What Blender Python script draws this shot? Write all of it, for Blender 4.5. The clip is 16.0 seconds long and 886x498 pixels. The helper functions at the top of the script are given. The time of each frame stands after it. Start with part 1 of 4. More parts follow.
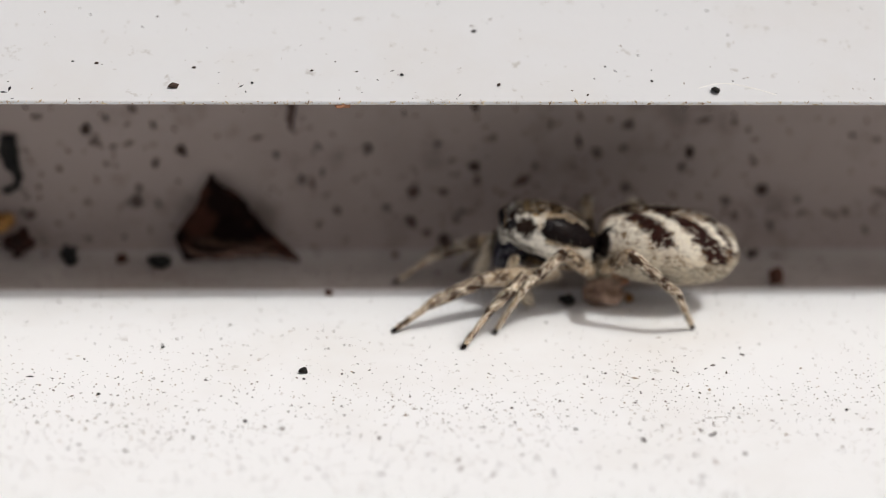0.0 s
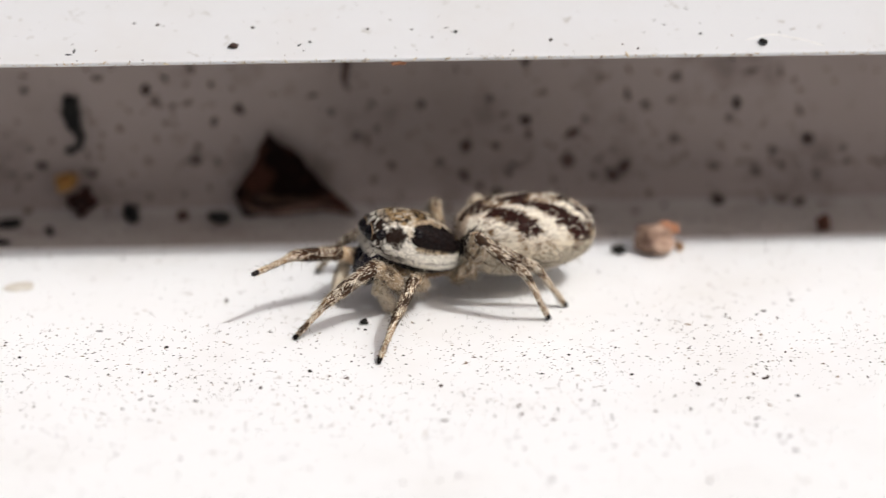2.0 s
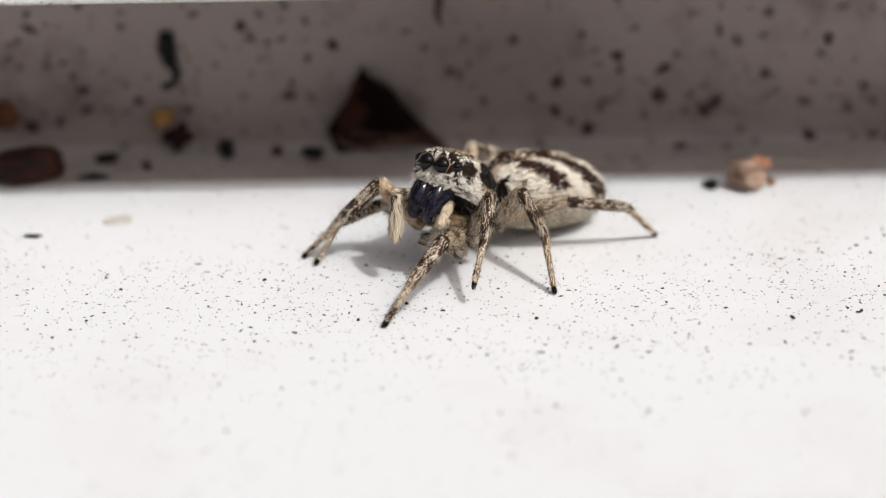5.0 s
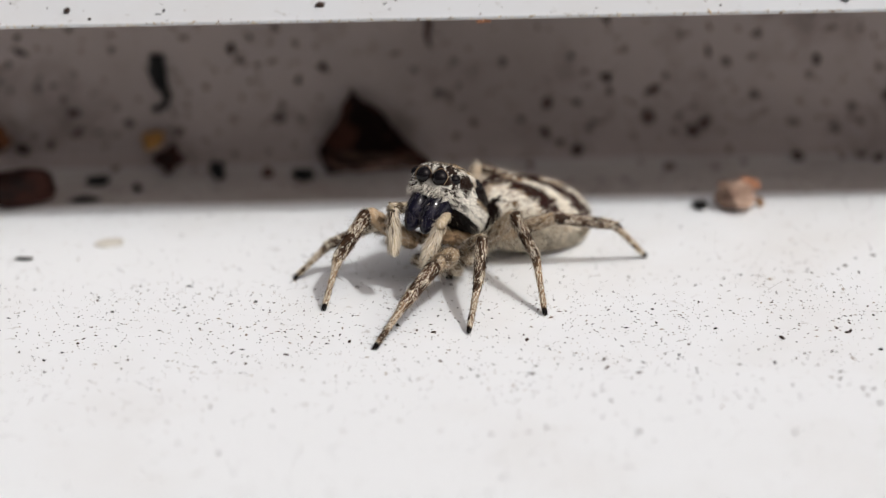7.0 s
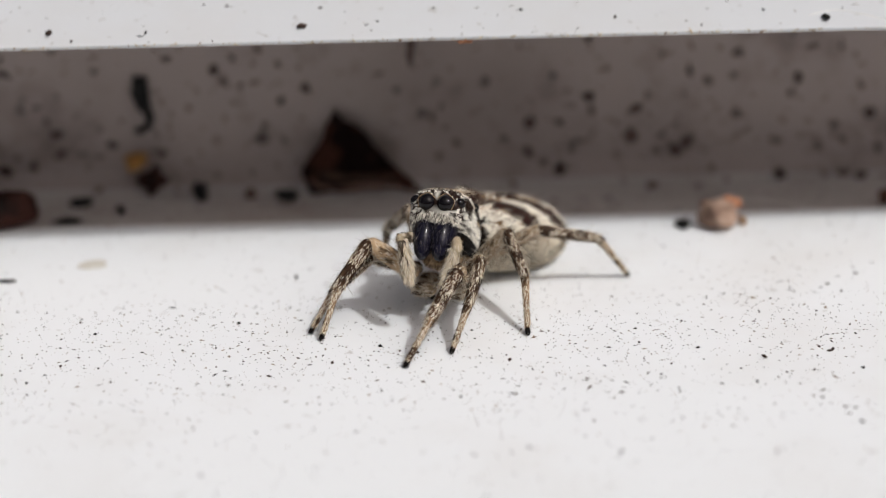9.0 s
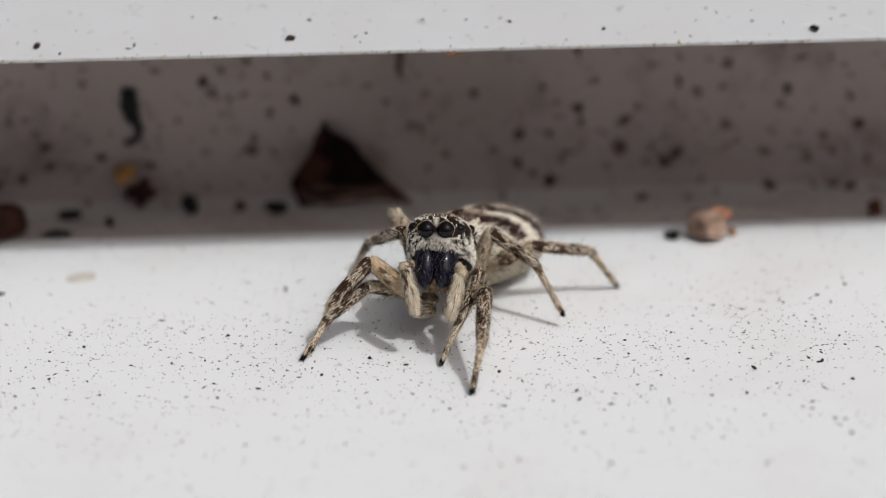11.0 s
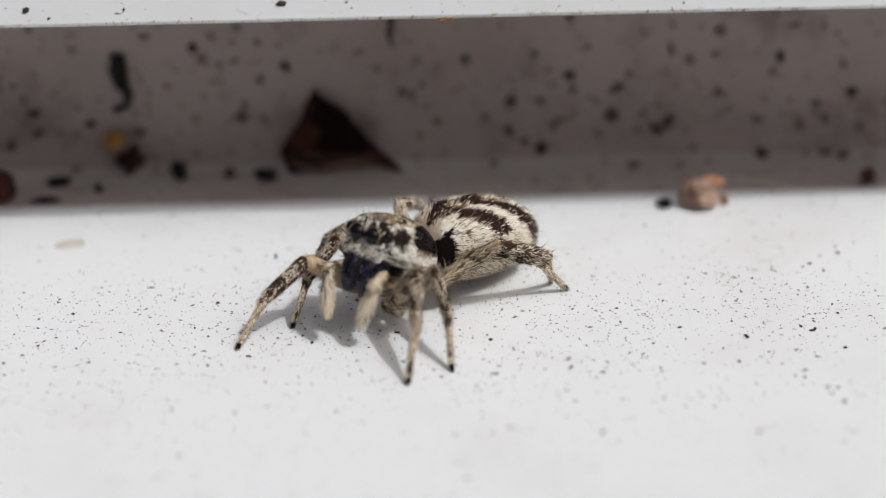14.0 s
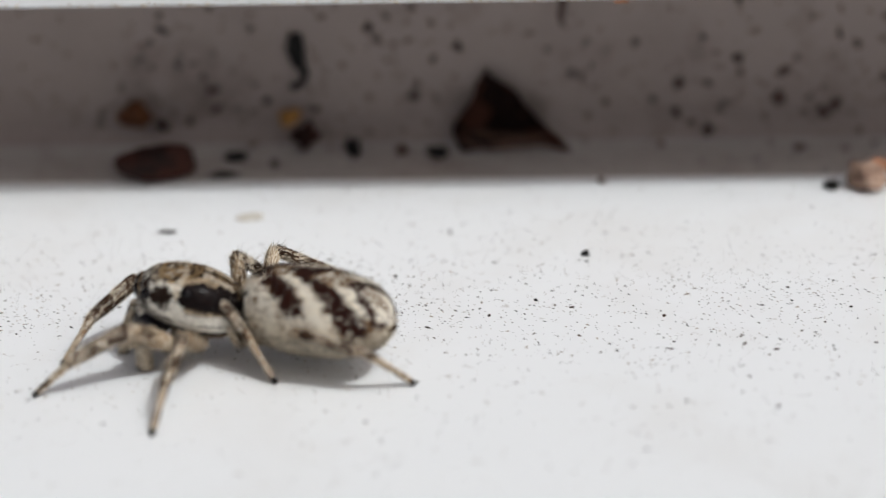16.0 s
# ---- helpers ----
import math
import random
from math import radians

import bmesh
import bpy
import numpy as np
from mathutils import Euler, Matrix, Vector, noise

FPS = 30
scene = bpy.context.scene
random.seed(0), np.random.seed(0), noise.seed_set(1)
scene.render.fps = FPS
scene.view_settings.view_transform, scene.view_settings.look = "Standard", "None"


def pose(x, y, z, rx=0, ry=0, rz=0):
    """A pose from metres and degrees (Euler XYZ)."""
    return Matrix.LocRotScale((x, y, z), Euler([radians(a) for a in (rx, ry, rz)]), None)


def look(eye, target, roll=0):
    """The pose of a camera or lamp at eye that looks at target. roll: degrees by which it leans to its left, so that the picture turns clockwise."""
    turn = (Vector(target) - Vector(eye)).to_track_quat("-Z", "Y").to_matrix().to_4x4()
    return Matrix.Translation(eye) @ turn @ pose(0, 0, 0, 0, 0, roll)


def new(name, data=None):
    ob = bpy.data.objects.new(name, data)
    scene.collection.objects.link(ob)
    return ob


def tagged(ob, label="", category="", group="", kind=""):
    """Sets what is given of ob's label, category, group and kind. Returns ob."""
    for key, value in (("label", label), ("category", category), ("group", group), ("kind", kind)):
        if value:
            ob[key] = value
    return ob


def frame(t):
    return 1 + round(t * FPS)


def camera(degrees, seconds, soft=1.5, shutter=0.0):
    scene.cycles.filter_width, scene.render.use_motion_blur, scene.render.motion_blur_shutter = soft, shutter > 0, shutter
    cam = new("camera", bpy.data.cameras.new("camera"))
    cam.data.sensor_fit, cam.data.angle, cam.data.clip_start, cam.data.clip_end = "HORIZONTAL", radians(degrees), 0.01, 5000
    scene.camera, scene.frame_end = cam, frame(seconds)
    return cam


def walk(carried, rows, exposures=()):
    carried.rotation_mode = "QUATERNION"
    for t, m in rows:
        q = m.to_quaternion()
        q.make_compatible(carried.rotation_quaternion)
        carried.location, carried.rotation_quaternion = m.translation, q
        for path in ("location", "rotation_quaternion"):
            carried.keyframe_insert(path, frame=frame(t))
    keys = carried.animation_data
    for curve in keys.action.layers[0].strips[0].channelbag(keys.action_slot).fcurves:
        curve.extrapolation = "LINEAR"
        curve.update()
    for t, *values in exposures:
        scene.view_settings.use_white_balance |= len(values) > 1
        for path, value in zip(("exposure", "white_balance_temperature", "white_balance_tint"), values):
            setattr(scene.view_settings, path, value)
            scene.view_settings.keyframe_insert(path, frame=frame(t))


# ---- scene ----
# A zebra jumping spider, 6 mm long, on a white plastic sill. Lengths below are in millimetres unless said otherwise.
MM = 0.001
cam = camera(24.0, 16.0, soft=0.75, shutter=0.25)
cam.data.dof.use_dof = True
cam.data.dof.focus_distance = 0.0456
cam.data.dof.aperture_fstop = 52.0

# seconds, eye x, y, z, then yaw, pitch and roll in degrees
PATH = [
    (0, 1.02, -44.84, 19.13, -2.40, -21.13, 0.768),
    (0.5, 1.02, -44.84, 19.13, -4.086, -21.096, 0.768),
    (0.7, 1.02, -44.84, 19.13, -6.028, -21.034, 0.768),
    (1, 1.02, -44.84, 19.13, -5.095, -21.624, 0.768),
    (1.5, 1.46, -45.63, 19.44, -3.348, -22.150, -0.083),
    (2, 0.44, -45.93, 19.47, -1.447, -22.336, -0.450),
    (2.5, -0.01, -46.50, 19.42, -0.257, -22.347, -0.570),
    (3, 0.02, -46.59, 19.49, 1.237, -22.498, -1.151),
    (3.5, -0.43, -46.45, 19.49, 1.022, -23.748, -0.922),
    (4, -0.30, -46.36, 19.49, 0.867, -24.155, -0.989),
    (6.5, -0.08, -46.50, 19.63, 0.491, -23.475, -1.275),
    (7, -0.15, -46.51, 19.66, 0.333, -23.458, -1.229),
    (7.5, -0.10, -46.51, 19.65, 0.295, -23.402, -1.274),
    (8, -0.05, -46.57, 19.65, 0.232, -23.197, -1.357),
    (8.5, -0.01, -46.53, 19.71, 0.095, -23.064, -1.422),
    (9, 0.00, -46.51, 19.74, 0.000, -23.000, -1.400),
    (9.5, 0.04, -46.52, 19.77, -0.060, -22.893, -1.447),
    (12, 0.05, -46.40, 19.66, -0.428, -22.645, -1.294),
    (12.5, 0.04, -46.37, 19.59, -0.509, -22.616, -1.257),
    (13, 0.05, -46.33, 19.61, -0.548, -22.964, -1.276),
    (13.5, 0.02, -46.27, 19.64, -0.625, -23.190, -1.239),
    (14, -0.02, -46.27, 19.59, -0.596, -23.524, -1.138),
    (14.5, -0.16, -46.28, 19.47, -0.277, -23.869, -0.849),
    (15, -0.38, -46.69, 19.52, 1.214, -24.202, -0.940),
    (15.5, -0.41, -47.00, 19.61, 2.069, -24.196, -1.109),
    (16, -1.26, -47.34, 19.87, 2.991, -23.865, -1.738),
]


def camera_pose(x, y, z, yaw, pitch, roll):
    a, b = radians(yaw), radians(pitch)
    ahead = Vector((-math.sin(a) * math.cos(b), math.cos(a) * math.cos(b), math.sin(b)))
    eye = Vector((x, y, z)) * MM
    return look(eye, eye + ahead, roll)


# seconds, stops, kelvin, tint
EXPOSURE = [(0.0, 0.06, 6380, 8), (0.7, 0.10, 6380, 8), (1.0, 0.19, 6380, 9), (2.5, 0.24, 6340, 9), (4.0, 0.19, 6300, 9), (6.5, -0.03, 6240, 8), (9.5, -0.07, 6200, 8), (12.0, -0.28, 6150, 7), (12.5, -0.18, 6150, 7), (13.0, -0.14, 6150, 7), (16.0, -0.13, 6080, 6)]
walk(cam, [(row[0], camera_pose(*row[1:])) for row in PATH], exposures=EXPOSURE)

# ---- light ----
TO_SUN = Vector((0.50, -0.445, 1.0)).normalized()
world = bpy.data.worlds.new("world")
scene.world = world
world.use_nodes = True
sky = world.node_tree.nodes.new("ShaderNodeTexSky")
sky.sky_type = "NISHITA"
sky.sun_disc = False
sky.air_density = 0.3
sky.dust_density = 10.0
sky.ozone_density = 0.0
sky.sun_elevation = math.asin(TO_SUN.z)
sky.sun_rotation = math.atan2(TO_SUN.x, TO_SUN.y)
world.node_tree.links.new(sky.outputs[0], world.node_tree.nodes["Background"].inputs[0])
world.node_tree.nodes["Background"].inputs[1].default_value = 0.076
sun_data = bpy.data.lights.new("sun", "SUN")
sun_data.energy = 1.95
sun_data.angle = radians(2.0)
sun_data.color = (1.0, 0.965, 0.92)
new("sun", sun_data).matrix_world = look(TO_SUN, (0, 0, 0))


# ---- materials ----
def material(name, rough=0.5, metal=0.0):
    m = bpy.data.materials.new(name)
    m.use_nodes = True
    bsdf = m.node_tree.nodes["Principled BSDF"]
    bsdf.inputs["Roughness"].default_value = rough
    bsdf.inputs["Metallic"].default_value = metal
    return m, m.node_tree, bsdf


def noise_node(nt, scale, detail=4.0, rough=0.55):
    co = nt.nodes.new("ShaderNodeTexCoord")
    n = nt.nodes.new("ShaderNodeTexNoise")
    n.inputs["Scale"].default_value = scale
    n.inputs["Detail"].default_value = detail
    n.inputs["Roughness"].default_value = rough
    nt.links.new(co.outputs["Object"], n.inputs["Vector"])
    return n


def ramp_node(nt, source, stops):
    r = nt.nodes.new("ShaderNodeValToRGB")
    el = r.color_ramp.elements
    while len(el) < len(stops):
        el.new(0.5)
    for e, (p, c) in zip(el, stops):
        e.position, e.color = p, (*c, 1.0)
    nt.links.new(source, r.inputs[0])
    return r


def mix_node(nt, kind, fac, a, b):
    m = nt.nodes.new("ShaderNodeMix")
    m.data_type, m.blend_type = "RGBA", kind
    for socket, value in ((m.inputs[0], fac), (m.inputs[6], a), (m.inputs[7], b)):
        if isinstance(value, (float, int)):
            socket.default_value = value
        elif isinstance(value, tuple):
            socket.default_value = (*value, 1.0)
        else:
            nt.links.new(value, socket)
    return m.outputs[2]


def bump_node(nt, bsdf, height, distance, strength=0.5):
    b = nt.nodes.new("ShaderNodeBump")
    b.inputs["Distance"].default_value = distance
    b.inputs["Strength"].default_value = strength
    nt.links.new(height, b.inputs["Height"])
    nt.links.new(b.outputs[0], bsdf.inputs["Normal"])


def plastic(name, tint, dirt, amount, stains=0.0):
    """White uPVC with a fine film of dirt: broad smudges and small flecks."""
    m, nt, bsdf = material(name, 0.42)
    broad = noise_node(nt, 180.0, 5.0, 0.6)
    fleck = noise_node(nt, 2600.0, 3.0, 0.6)
    grime = ramp_node(nt, broad.outputs[0], [(0.48, (0, 0, 0)), (0.78, (amount,) * 3)])
    spot = ramp_node(nt, fleck.outputs[0], [(0.64, (0, 0, 0)), (0.74, (0.45,) * 3)])
    c = mix_node(nt, "MIX", grime.outputs[0], tint, dirt)
    c = mix_node(nt, "MIX", spot.outputs[0], c, tuple(0.5 * v for v in dirt))
    if stains:
        blotch = ramp_node(nt, noise_node(nt, 620.0, 4.0, 0.6).outputs[0], [(0.54, (0, 0, 0)), (0.70, (stains,) * 3)])
        c = mix_node(nt, "MIX", blotch.outputs[0], c, dirt)
    nt.links.new(c, bsdf.inputs["Base Color"])
    bump_node(nt, bsdf, noise_node(nt, 1500.0, 4.0).outputs[0], 0.00003, 0.25)
    return m


def pigment(name, rough, sheen=0.0, bump=0.0):
    """Colour from the mesh's own pigment, broken up by a fine grain."""
    m, nt, bsdf = material(name, rough)
    at = nt.nodes.new("ShaderNodeAttribute")
    at.attribute_name = "pigment"
    grain = noise_node(nt, 9000.0, 2.0)
    tone = ramp_node(nt, grain.outputs[0], [(0.3, (0.86,) * 3), (0.7, (1.0,) * 3)])
    nt.links.new(mix_node(nt, "MULTIPLY", 1.0, at.outputs["Color"], tone.outputs[0]), bsdf.inputs["Base Color"])
    bsdf.inputs["Sheen Weight"].default_value = sheen
    bsdf.inputs["Specular IOR Level"].default_value = 0.10
    if bump:
        bump_node(nt, bsdf, noise_node(nt, 12000.0, 3.0).outputs[0], bump, 0.6)
    return m


def mottled(name, dark, light, scale, rough=0.7, bump=0.00004):
    m, nt, bsdf = material(name, rough)
    n = noise_node(nt, scale, 6.0, 0.65)
    info = nt.nodes.new("ShaderNodeObjectInfo")
    c = ramp_node(nt, n.outputs[0], [(0.35, dark), (0.68, light)]).outputs[0]
    tone = ramp_node(nt, info.outputs["Random"], [(0.0, (0.7,) * 3), (1.0, (1.0,) * 3)])
    nt.links.new(mix_node(nt, "MULTIPLY", 1.0, c, tone.outputs[0]), bsdf.inputs["Base Color"])
    bsdf.inputs["Specular IOR Level"].default_value = 0.15
    bump_node(nt, bsdf, n.outputs[0], bump, 0.8)
    return m


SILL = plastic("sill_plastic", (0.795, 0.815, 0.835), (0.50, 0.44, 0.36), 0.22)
# upstand plastic tinted well below the sill's white, darkening it as in shade
SHADED_BACK = plastic("shaded_back_plastic", (0.312, 0.258, 0.238), (0.095, 0.063, 0.050), 0.30, 0.5)
SHADED_BACK.node_tree.nodes["Principled BSDF"].inputs["Specular IOR Level"].default_value = 0.2
STAIN = mottled("brown_stain", (0.075, 0.048, 0.040), (0.175, 0.122, 0.104), 2200.0, 0.85)
FAINT = mottled("faint_stain", (0.125, 0.096, 0.085), (0.215, 0.17, 0.153), 2200.0, 0.85)
GRIME = mottled("grime", (0.03, 0.02, 0.017), (0.10, 0.068, 0.055), 2500.0, 0.85)
LEDGE = plastic("ledge_plastic", (0.555, 0.57, 0.59), (0.44, 0.38, 0.30), 0.25)
SKIN = pigment("spider_skin", 0.24, 0.0, 0.000004)
SKIN.node_tree.nodes["Principled BSDF"].inputs["Specular IOR Level"].default_value = 0.05
FUR = pigment("spider_hair", 0.5, 0.0)
EYE, _, eye_bsdf = material("spider_eye", 0.04)
eye_bsdf.inputs["Specular IOR Level"].default_value = 0.22
eye_bsdf.inputs["Base Color"].default_value = (0.006, 0.005, 0.006, 1)
JAW, jaw_nt, jaw_bsdf = material("spider_jaw", 0.16)
jaw_tone = ramp_node(jaw_nt, noise_node(jaw_nt, 4000.0).outputs[0], [(0.35, (0.003, 0.003, 0.008)), (0.7, (0.010, 0.009, 0.022))])
jaw_bsdf.inputs["Specular IOR Level"].default_value = 0.34
jaw_nt.links.new(jaw_tone.outputs[0], jaw_bsdf.inputs["Base Color"])
bump_node(jaw_nt, jaw_bsdf, noise_node(jaw_nt, 5000.0, 2.0).outputs[0], 0.00003, 0.5)
SOOT = mottled("black_grit", (0.008, 0.008, 0.009), (0.035, 0.034, 0.03), 3000.0, 0.75)
BARK = mottled("brown_bark", (0.008, 0.004, 0.0035), (0.17, 0.07, 0.045), 1300.0, 0.8, 0.00014)
CHIP = pigment("chip_bark", 0.85, 0.0, 0.00012)
HUSK = mottled("dark_husk", (0.004, 0.003, 0.003), (0.060, 0.017, 0.010), 1300.0, 0.6, 0.00008)
UMBER = mottled("umber_crumb", (0.05, 0.02, 0.010), (0.22, 0.085, 0.032), 1800.0, 0.7)
AMBER = mottled("amber_crumb", (0.20, 0.085, 0.02), (0.55, 0.30, 0.10), 2000.0, 0.6)
PINK = mottled("pink_grit", (0.15, 0.085, 0.06), (0.54, 0.39, 0.30), 2300.0, 0.7, 0.00012)
RUST = mottled("orange_grit", (0.28, 0.11, 0.055), (0.50, 0.26, 0.155), 2200.0, 0.6)
PALE = mottled("pale_flake", (0.66, 0.62, 0.54), (0.80, 0.78, 0.72), 2000.0, 0.7)
FIBRE, _, fibre_bsdf = material("silk_fibre", 0.4)
fibre_bsdf.inputs["Base Color"].default_value = (0.75, 0.74, 0.7, 1)
SKY_BLOCK = mottled("sky_block_dark", (0.05, 0.045, 0.04), (0.11, 0.10, 0.09), 60.0, 0.9, 0.001)
DUST = pigment("dust_grains", 0.8)


# ---- mesh helpers ----
def mesh_of(name, verts, faces, mat, smooth=True, colours=None):
    me = bpy.data.meshes.new(name)
    me.from_pydata([tuple(float(c) * MM for c in v) for v in verts], [], faces)
    me.materials.append(mat)
    if smooth:
        me.polygons.foreach_set("use_smooth", [True] * len(me.polygons))
    if colours is not None:
        at = me.attributes.new("pigment", "FLOAT_COLOR", "POINT")
        flat = np.ones((len(verts), 4), dtype=np.float32)
        flat[:, :3] = np.asarray(colours, dtype=np.float32)
        at.data.foreach_set("color", flat.ravel())
    me.update()
    return me


def part(name, me, parent, label="", at=None):
    ob = new(name, me)
    ob.parent = parent
    if at is not None:
        ob.matrix_basis = at
    return tagged(ob, label=label)


def mm_pose(x, y, z, rx=0, ry=0, rz=0):
    return pose(x * MM, y * MM, z * MM, rx, ry, rz)


def aimed(a, b, up):
    """A pose at a whose x axis points to b, its z axis near up."""
    x = (b - a).normalized()
    y = up.cross(x).normalized()
    z = x.cross(y)
    m = Matrix((x, y, z)).transposed().to_4x4()
    m.translation = a * MM
    return m


def lerp_rows(rows, u):
    """Smooth interpolation of a table's columns over its first column."""
    rows = np.array(rows, float)
    k = int(np.clip(np.searchsorted(rows[:, 0], u) - 1, 0, len(rows) - 2))
    f = (u - rows[k, 0]) / (rows[k + 1, 0] - rows[k, 0])
    a, b = rows[k, 1:], rows[k + 1, 1:]
    ma = (rows[min(k + 1, len(rows) - 1), 1:] - rows[max(k - 1, 0), 1:]) / (rows[min(k + 1, len(rows) - 1), 0] - rows[max(k - 1, 0), 0])
    mb = (rows[min(k + 2, len(rows) - 1), 1:] - rows[k, 1:]) / (rows[min(k + 2, len(rows) - 1), 0] - rows[k, 0])
    h = rows[k + 1, 0] - rows[k, 0]
    return (2 * f**3 - 3 * f**2 + 1) * a + (f**3 - 2 * f**2 + f) * h * ma + (3 * f**2 - 2 * f**3) * b + (f**3 - f**2) * h * mb


class Shell:
    """A body whose cross-sections along x have a half width, a top and a bottom; v runs from the back (0) round by the left side."""

    def __init__(self, rows, waist=0.4, square=1.0):
        self.rows, self.waist, self.square = rows, waist, square
        self.x0, self.x1 = rows[0][0], rows[-1][0]

    def at(self, u, v):
        x = self.x0 + u * (self.x1 - self.x0)
        w, top, bottom = lerp_rows(self.rows, x)
        mid = bottom + self.waist * (top - bottom)
        s, c = math.sin(v), math.cos(v)
        p = self.square
        y = max(w, 0.004) * math.copysign(abs(s) ** p, s)
        z = mid + ((top - mid) if c > 0 else (mid - bottom)) * math.copysign(abs(c) ** p, c)
        return Vector((x, y, z))

    def normal(self, u, v):
        e = 0.004
        du = self.at(min(u + e, 1), v) - self.at(max(u - e, 0), v)
        dv = self.at(u, v + e) - self.at(u, v - e)
        n = du.cross(dv)
        return n.normalized() if n.length > 1e-9 else Vector((1, 0, 0))

    def grid(self, rings, around, colour):
        verts, cols = [], []
        for i in range(rings + 1):
            for j in range(around):
                u, v = i / rings, 2 * math.pi * j / around
                p = self.at(u, v)
                verts.append(p)
                cols.append(colour(u, v if v <= math.pi else v - 2 * math.pi, p))
        faces = []
        for i in range(rings):
            for j in range(around):
                k = (j + 1) % around
                faces.append((i * around + j, (i + 1) * around + j, (i + 1) * around + k, i * around + k))
        faces.append(tuple(range(around)))
        faces.append(tuple(range(rings * around + around - 1, rings * around - 1, -1)))
        return verts, faces, cols


def hairs(roots):
    """Tapered blades from (root, direction, length, width, colour)."""
    verts, faces, cols = [], [], []
    for p, d, length, width, c, *out in roots:
        loose = Vector((random.uniform(-1, 1), random.uniform(-1, 1), random.uniform(-1, 1)))
        side = d.cross(out[0] + loose * 0.35 if out else loose)
        if side.length < 1e-6:
            continue
        side.normalize()
        n = len(verts)
        bow = d.cross(side) * (length * random.uniform(-0.12, 0.12))
        mid = p + d * length * 0.55 + bow
        verts += [p - side * width / 2, p + side * width / 2, mid + side * width * 0.38, mid - side * width * 0.38, p + d * length]
        faces += [(n, n + 1, n + 2, n + 3), (n + 3, n + 2, n + 4)]
        cols += [c] * 5
    return verts, faces, cols


def blob(seed, sx, sy, sz, rough=0.25, level=2):
    """A lumpy grain with its foot at z = 0."""
    bm = bmesh.new()
    bmesh.ops.create_icosphere(bm, subdivisions=level, radius=1.0)
    off = Vector((seed * 3.7, seed * 1.3, seed * 2.1))
    for v in bm.verts:
        k = 1 + rough * (noise.noise(v.co * 1.3 + off) * 1.4 + 0.5 * noise.noise(v.co * 3.1 + off))
        v.co = Vector((v.co.x * k * sx, v.co.y * k * sy, v.co.z * k * sz))
    low = min(v.co.z for v in bm.verts)
    verts = [v.co - Vector((0, 0, low + 0.02 * sz)) for v in bm.verts]
    faces = [tuple(v.index for v in f.verts) for f in bm.faces]
    bm.free()
    return verts, faces


# ---- the sill, its back and the ledge over it ----
WALL_Y, LIP_Y, LIP_Z = 4.2, -1.08, 5.58


def extrude(name, line, x0, x1, steps, mat):
    """A profile of (y, z) points drawn out along x, with end caps."""
    n = len(line)
    verts = [(x0 + (x1 - x0) * i / steps, y, z) for i in range(steps + 1) for y, z in line]
    faces = [(i * n + j, i * n + (j + 1) % n, (i + 1) * n + (j + 1) % n, (i + 1) * n + j) for i in range(steps) for j in range(n)]
    faces += [tuple(range(n - 1, -1, -1)), tuple(range(steps * n, steps * n + n))]
    me = mesh_of(name, verts, faces, mat, smooth=False)
    return new(name, me)


def arc(cy, cz, r, a0, a1, n):
    return [(cy + r * math.cos(radians(a0 + (a1 - a0) * i / n)), cz + r * math.sin(radians(a0 + (a1 - a0) * i / n))) for i in range(n + 1)]


COVE = 1.05
floor_line = [(-150, -4), (-150, 0), (WALL_Y - COVE, 0), (WALL_Y - COVE, -4)]
tagged(extrude("floor", floor_line, -260, 260, 1, SILL), label="white plastic window sill speckled with dirt", category="floor", kind="structure")
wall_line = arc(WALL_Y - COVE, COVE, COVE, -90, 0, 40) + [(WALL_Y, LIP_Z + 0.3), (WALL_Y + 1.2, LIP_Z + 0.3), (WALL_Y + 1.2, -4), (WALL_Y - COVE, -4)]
tagged(extrude("wall_north", wall_line, -260, 260, 1, SHADED_BACK), label="plastic upstand coloured grey-brown for its shade, with dark grime spots", category="wall", kind="structure")
# grey strip laid over the sill; its colour paints the ledge's shade
shade_strip_line = [(1.95, -0.5), (1.95, 0.004), (2.50, 0.014), (3.00, 0.034), (3.40, 0.080), (3.60, 0.130), (3.75, 0.205), (3.86, 0.280), (3.86, -0.5)]
SHADE_STRIP = plastic("sealant", (0.375, 0.34, 0.32), (0.19, 0.135, 0.11), 0.5, 0.4)
tagged(extrude("shade_strip", shade_strip_line, -260, 260, 1, SHADE_STRIP), label="dirty grey fillet between sill and upstand, its grey standing for shade on the sill", category="sealant", kind="structure")
# never in view: added behind the camera to cut sky light on the upstand
tagged(extrude("wall_south", [(-150, -4), (-150, 60), (-160, 60), (-160, -4)], -260, 260, 1, SKY_BLOCK), label="unseen dark panel added behind the camera to block low sky light", category="wall", kind="structure")
NOSE = 0.07
ledge_line = arc(LIP_Y + NOSE, LIP_Z + NOSE, NOSE, -90, -205, 12) + [(LIP_Y + 26, LIP_Z + 10.5), (LIP_Y + 60, LIP_Z + 11.5), (LIP_Y + 60, LIP_Z + 0.3), (WALL_Y - 0.1, LIP_Z + 0.3), (WALL_Y - 0.1, LIP_Z + 0.02)]
# the ledge is not quite parallel to the sill
SKEW = pose(0, 0, 0, 0, 0.19, 0.6)
ledge = extrude("ledge", ledge_line, -260, 260, 1, LEDGE)
tagged(ledge, label="sunlit white plastic ledge with a rounded lip over the sill", category="ledge", kind="structure")
ledge.matrix_basis = SKEW


# ---- the spider ----
def mix(a, b, f):
    return tuple(x + (y - x) * f for x, y in zip(a, b))


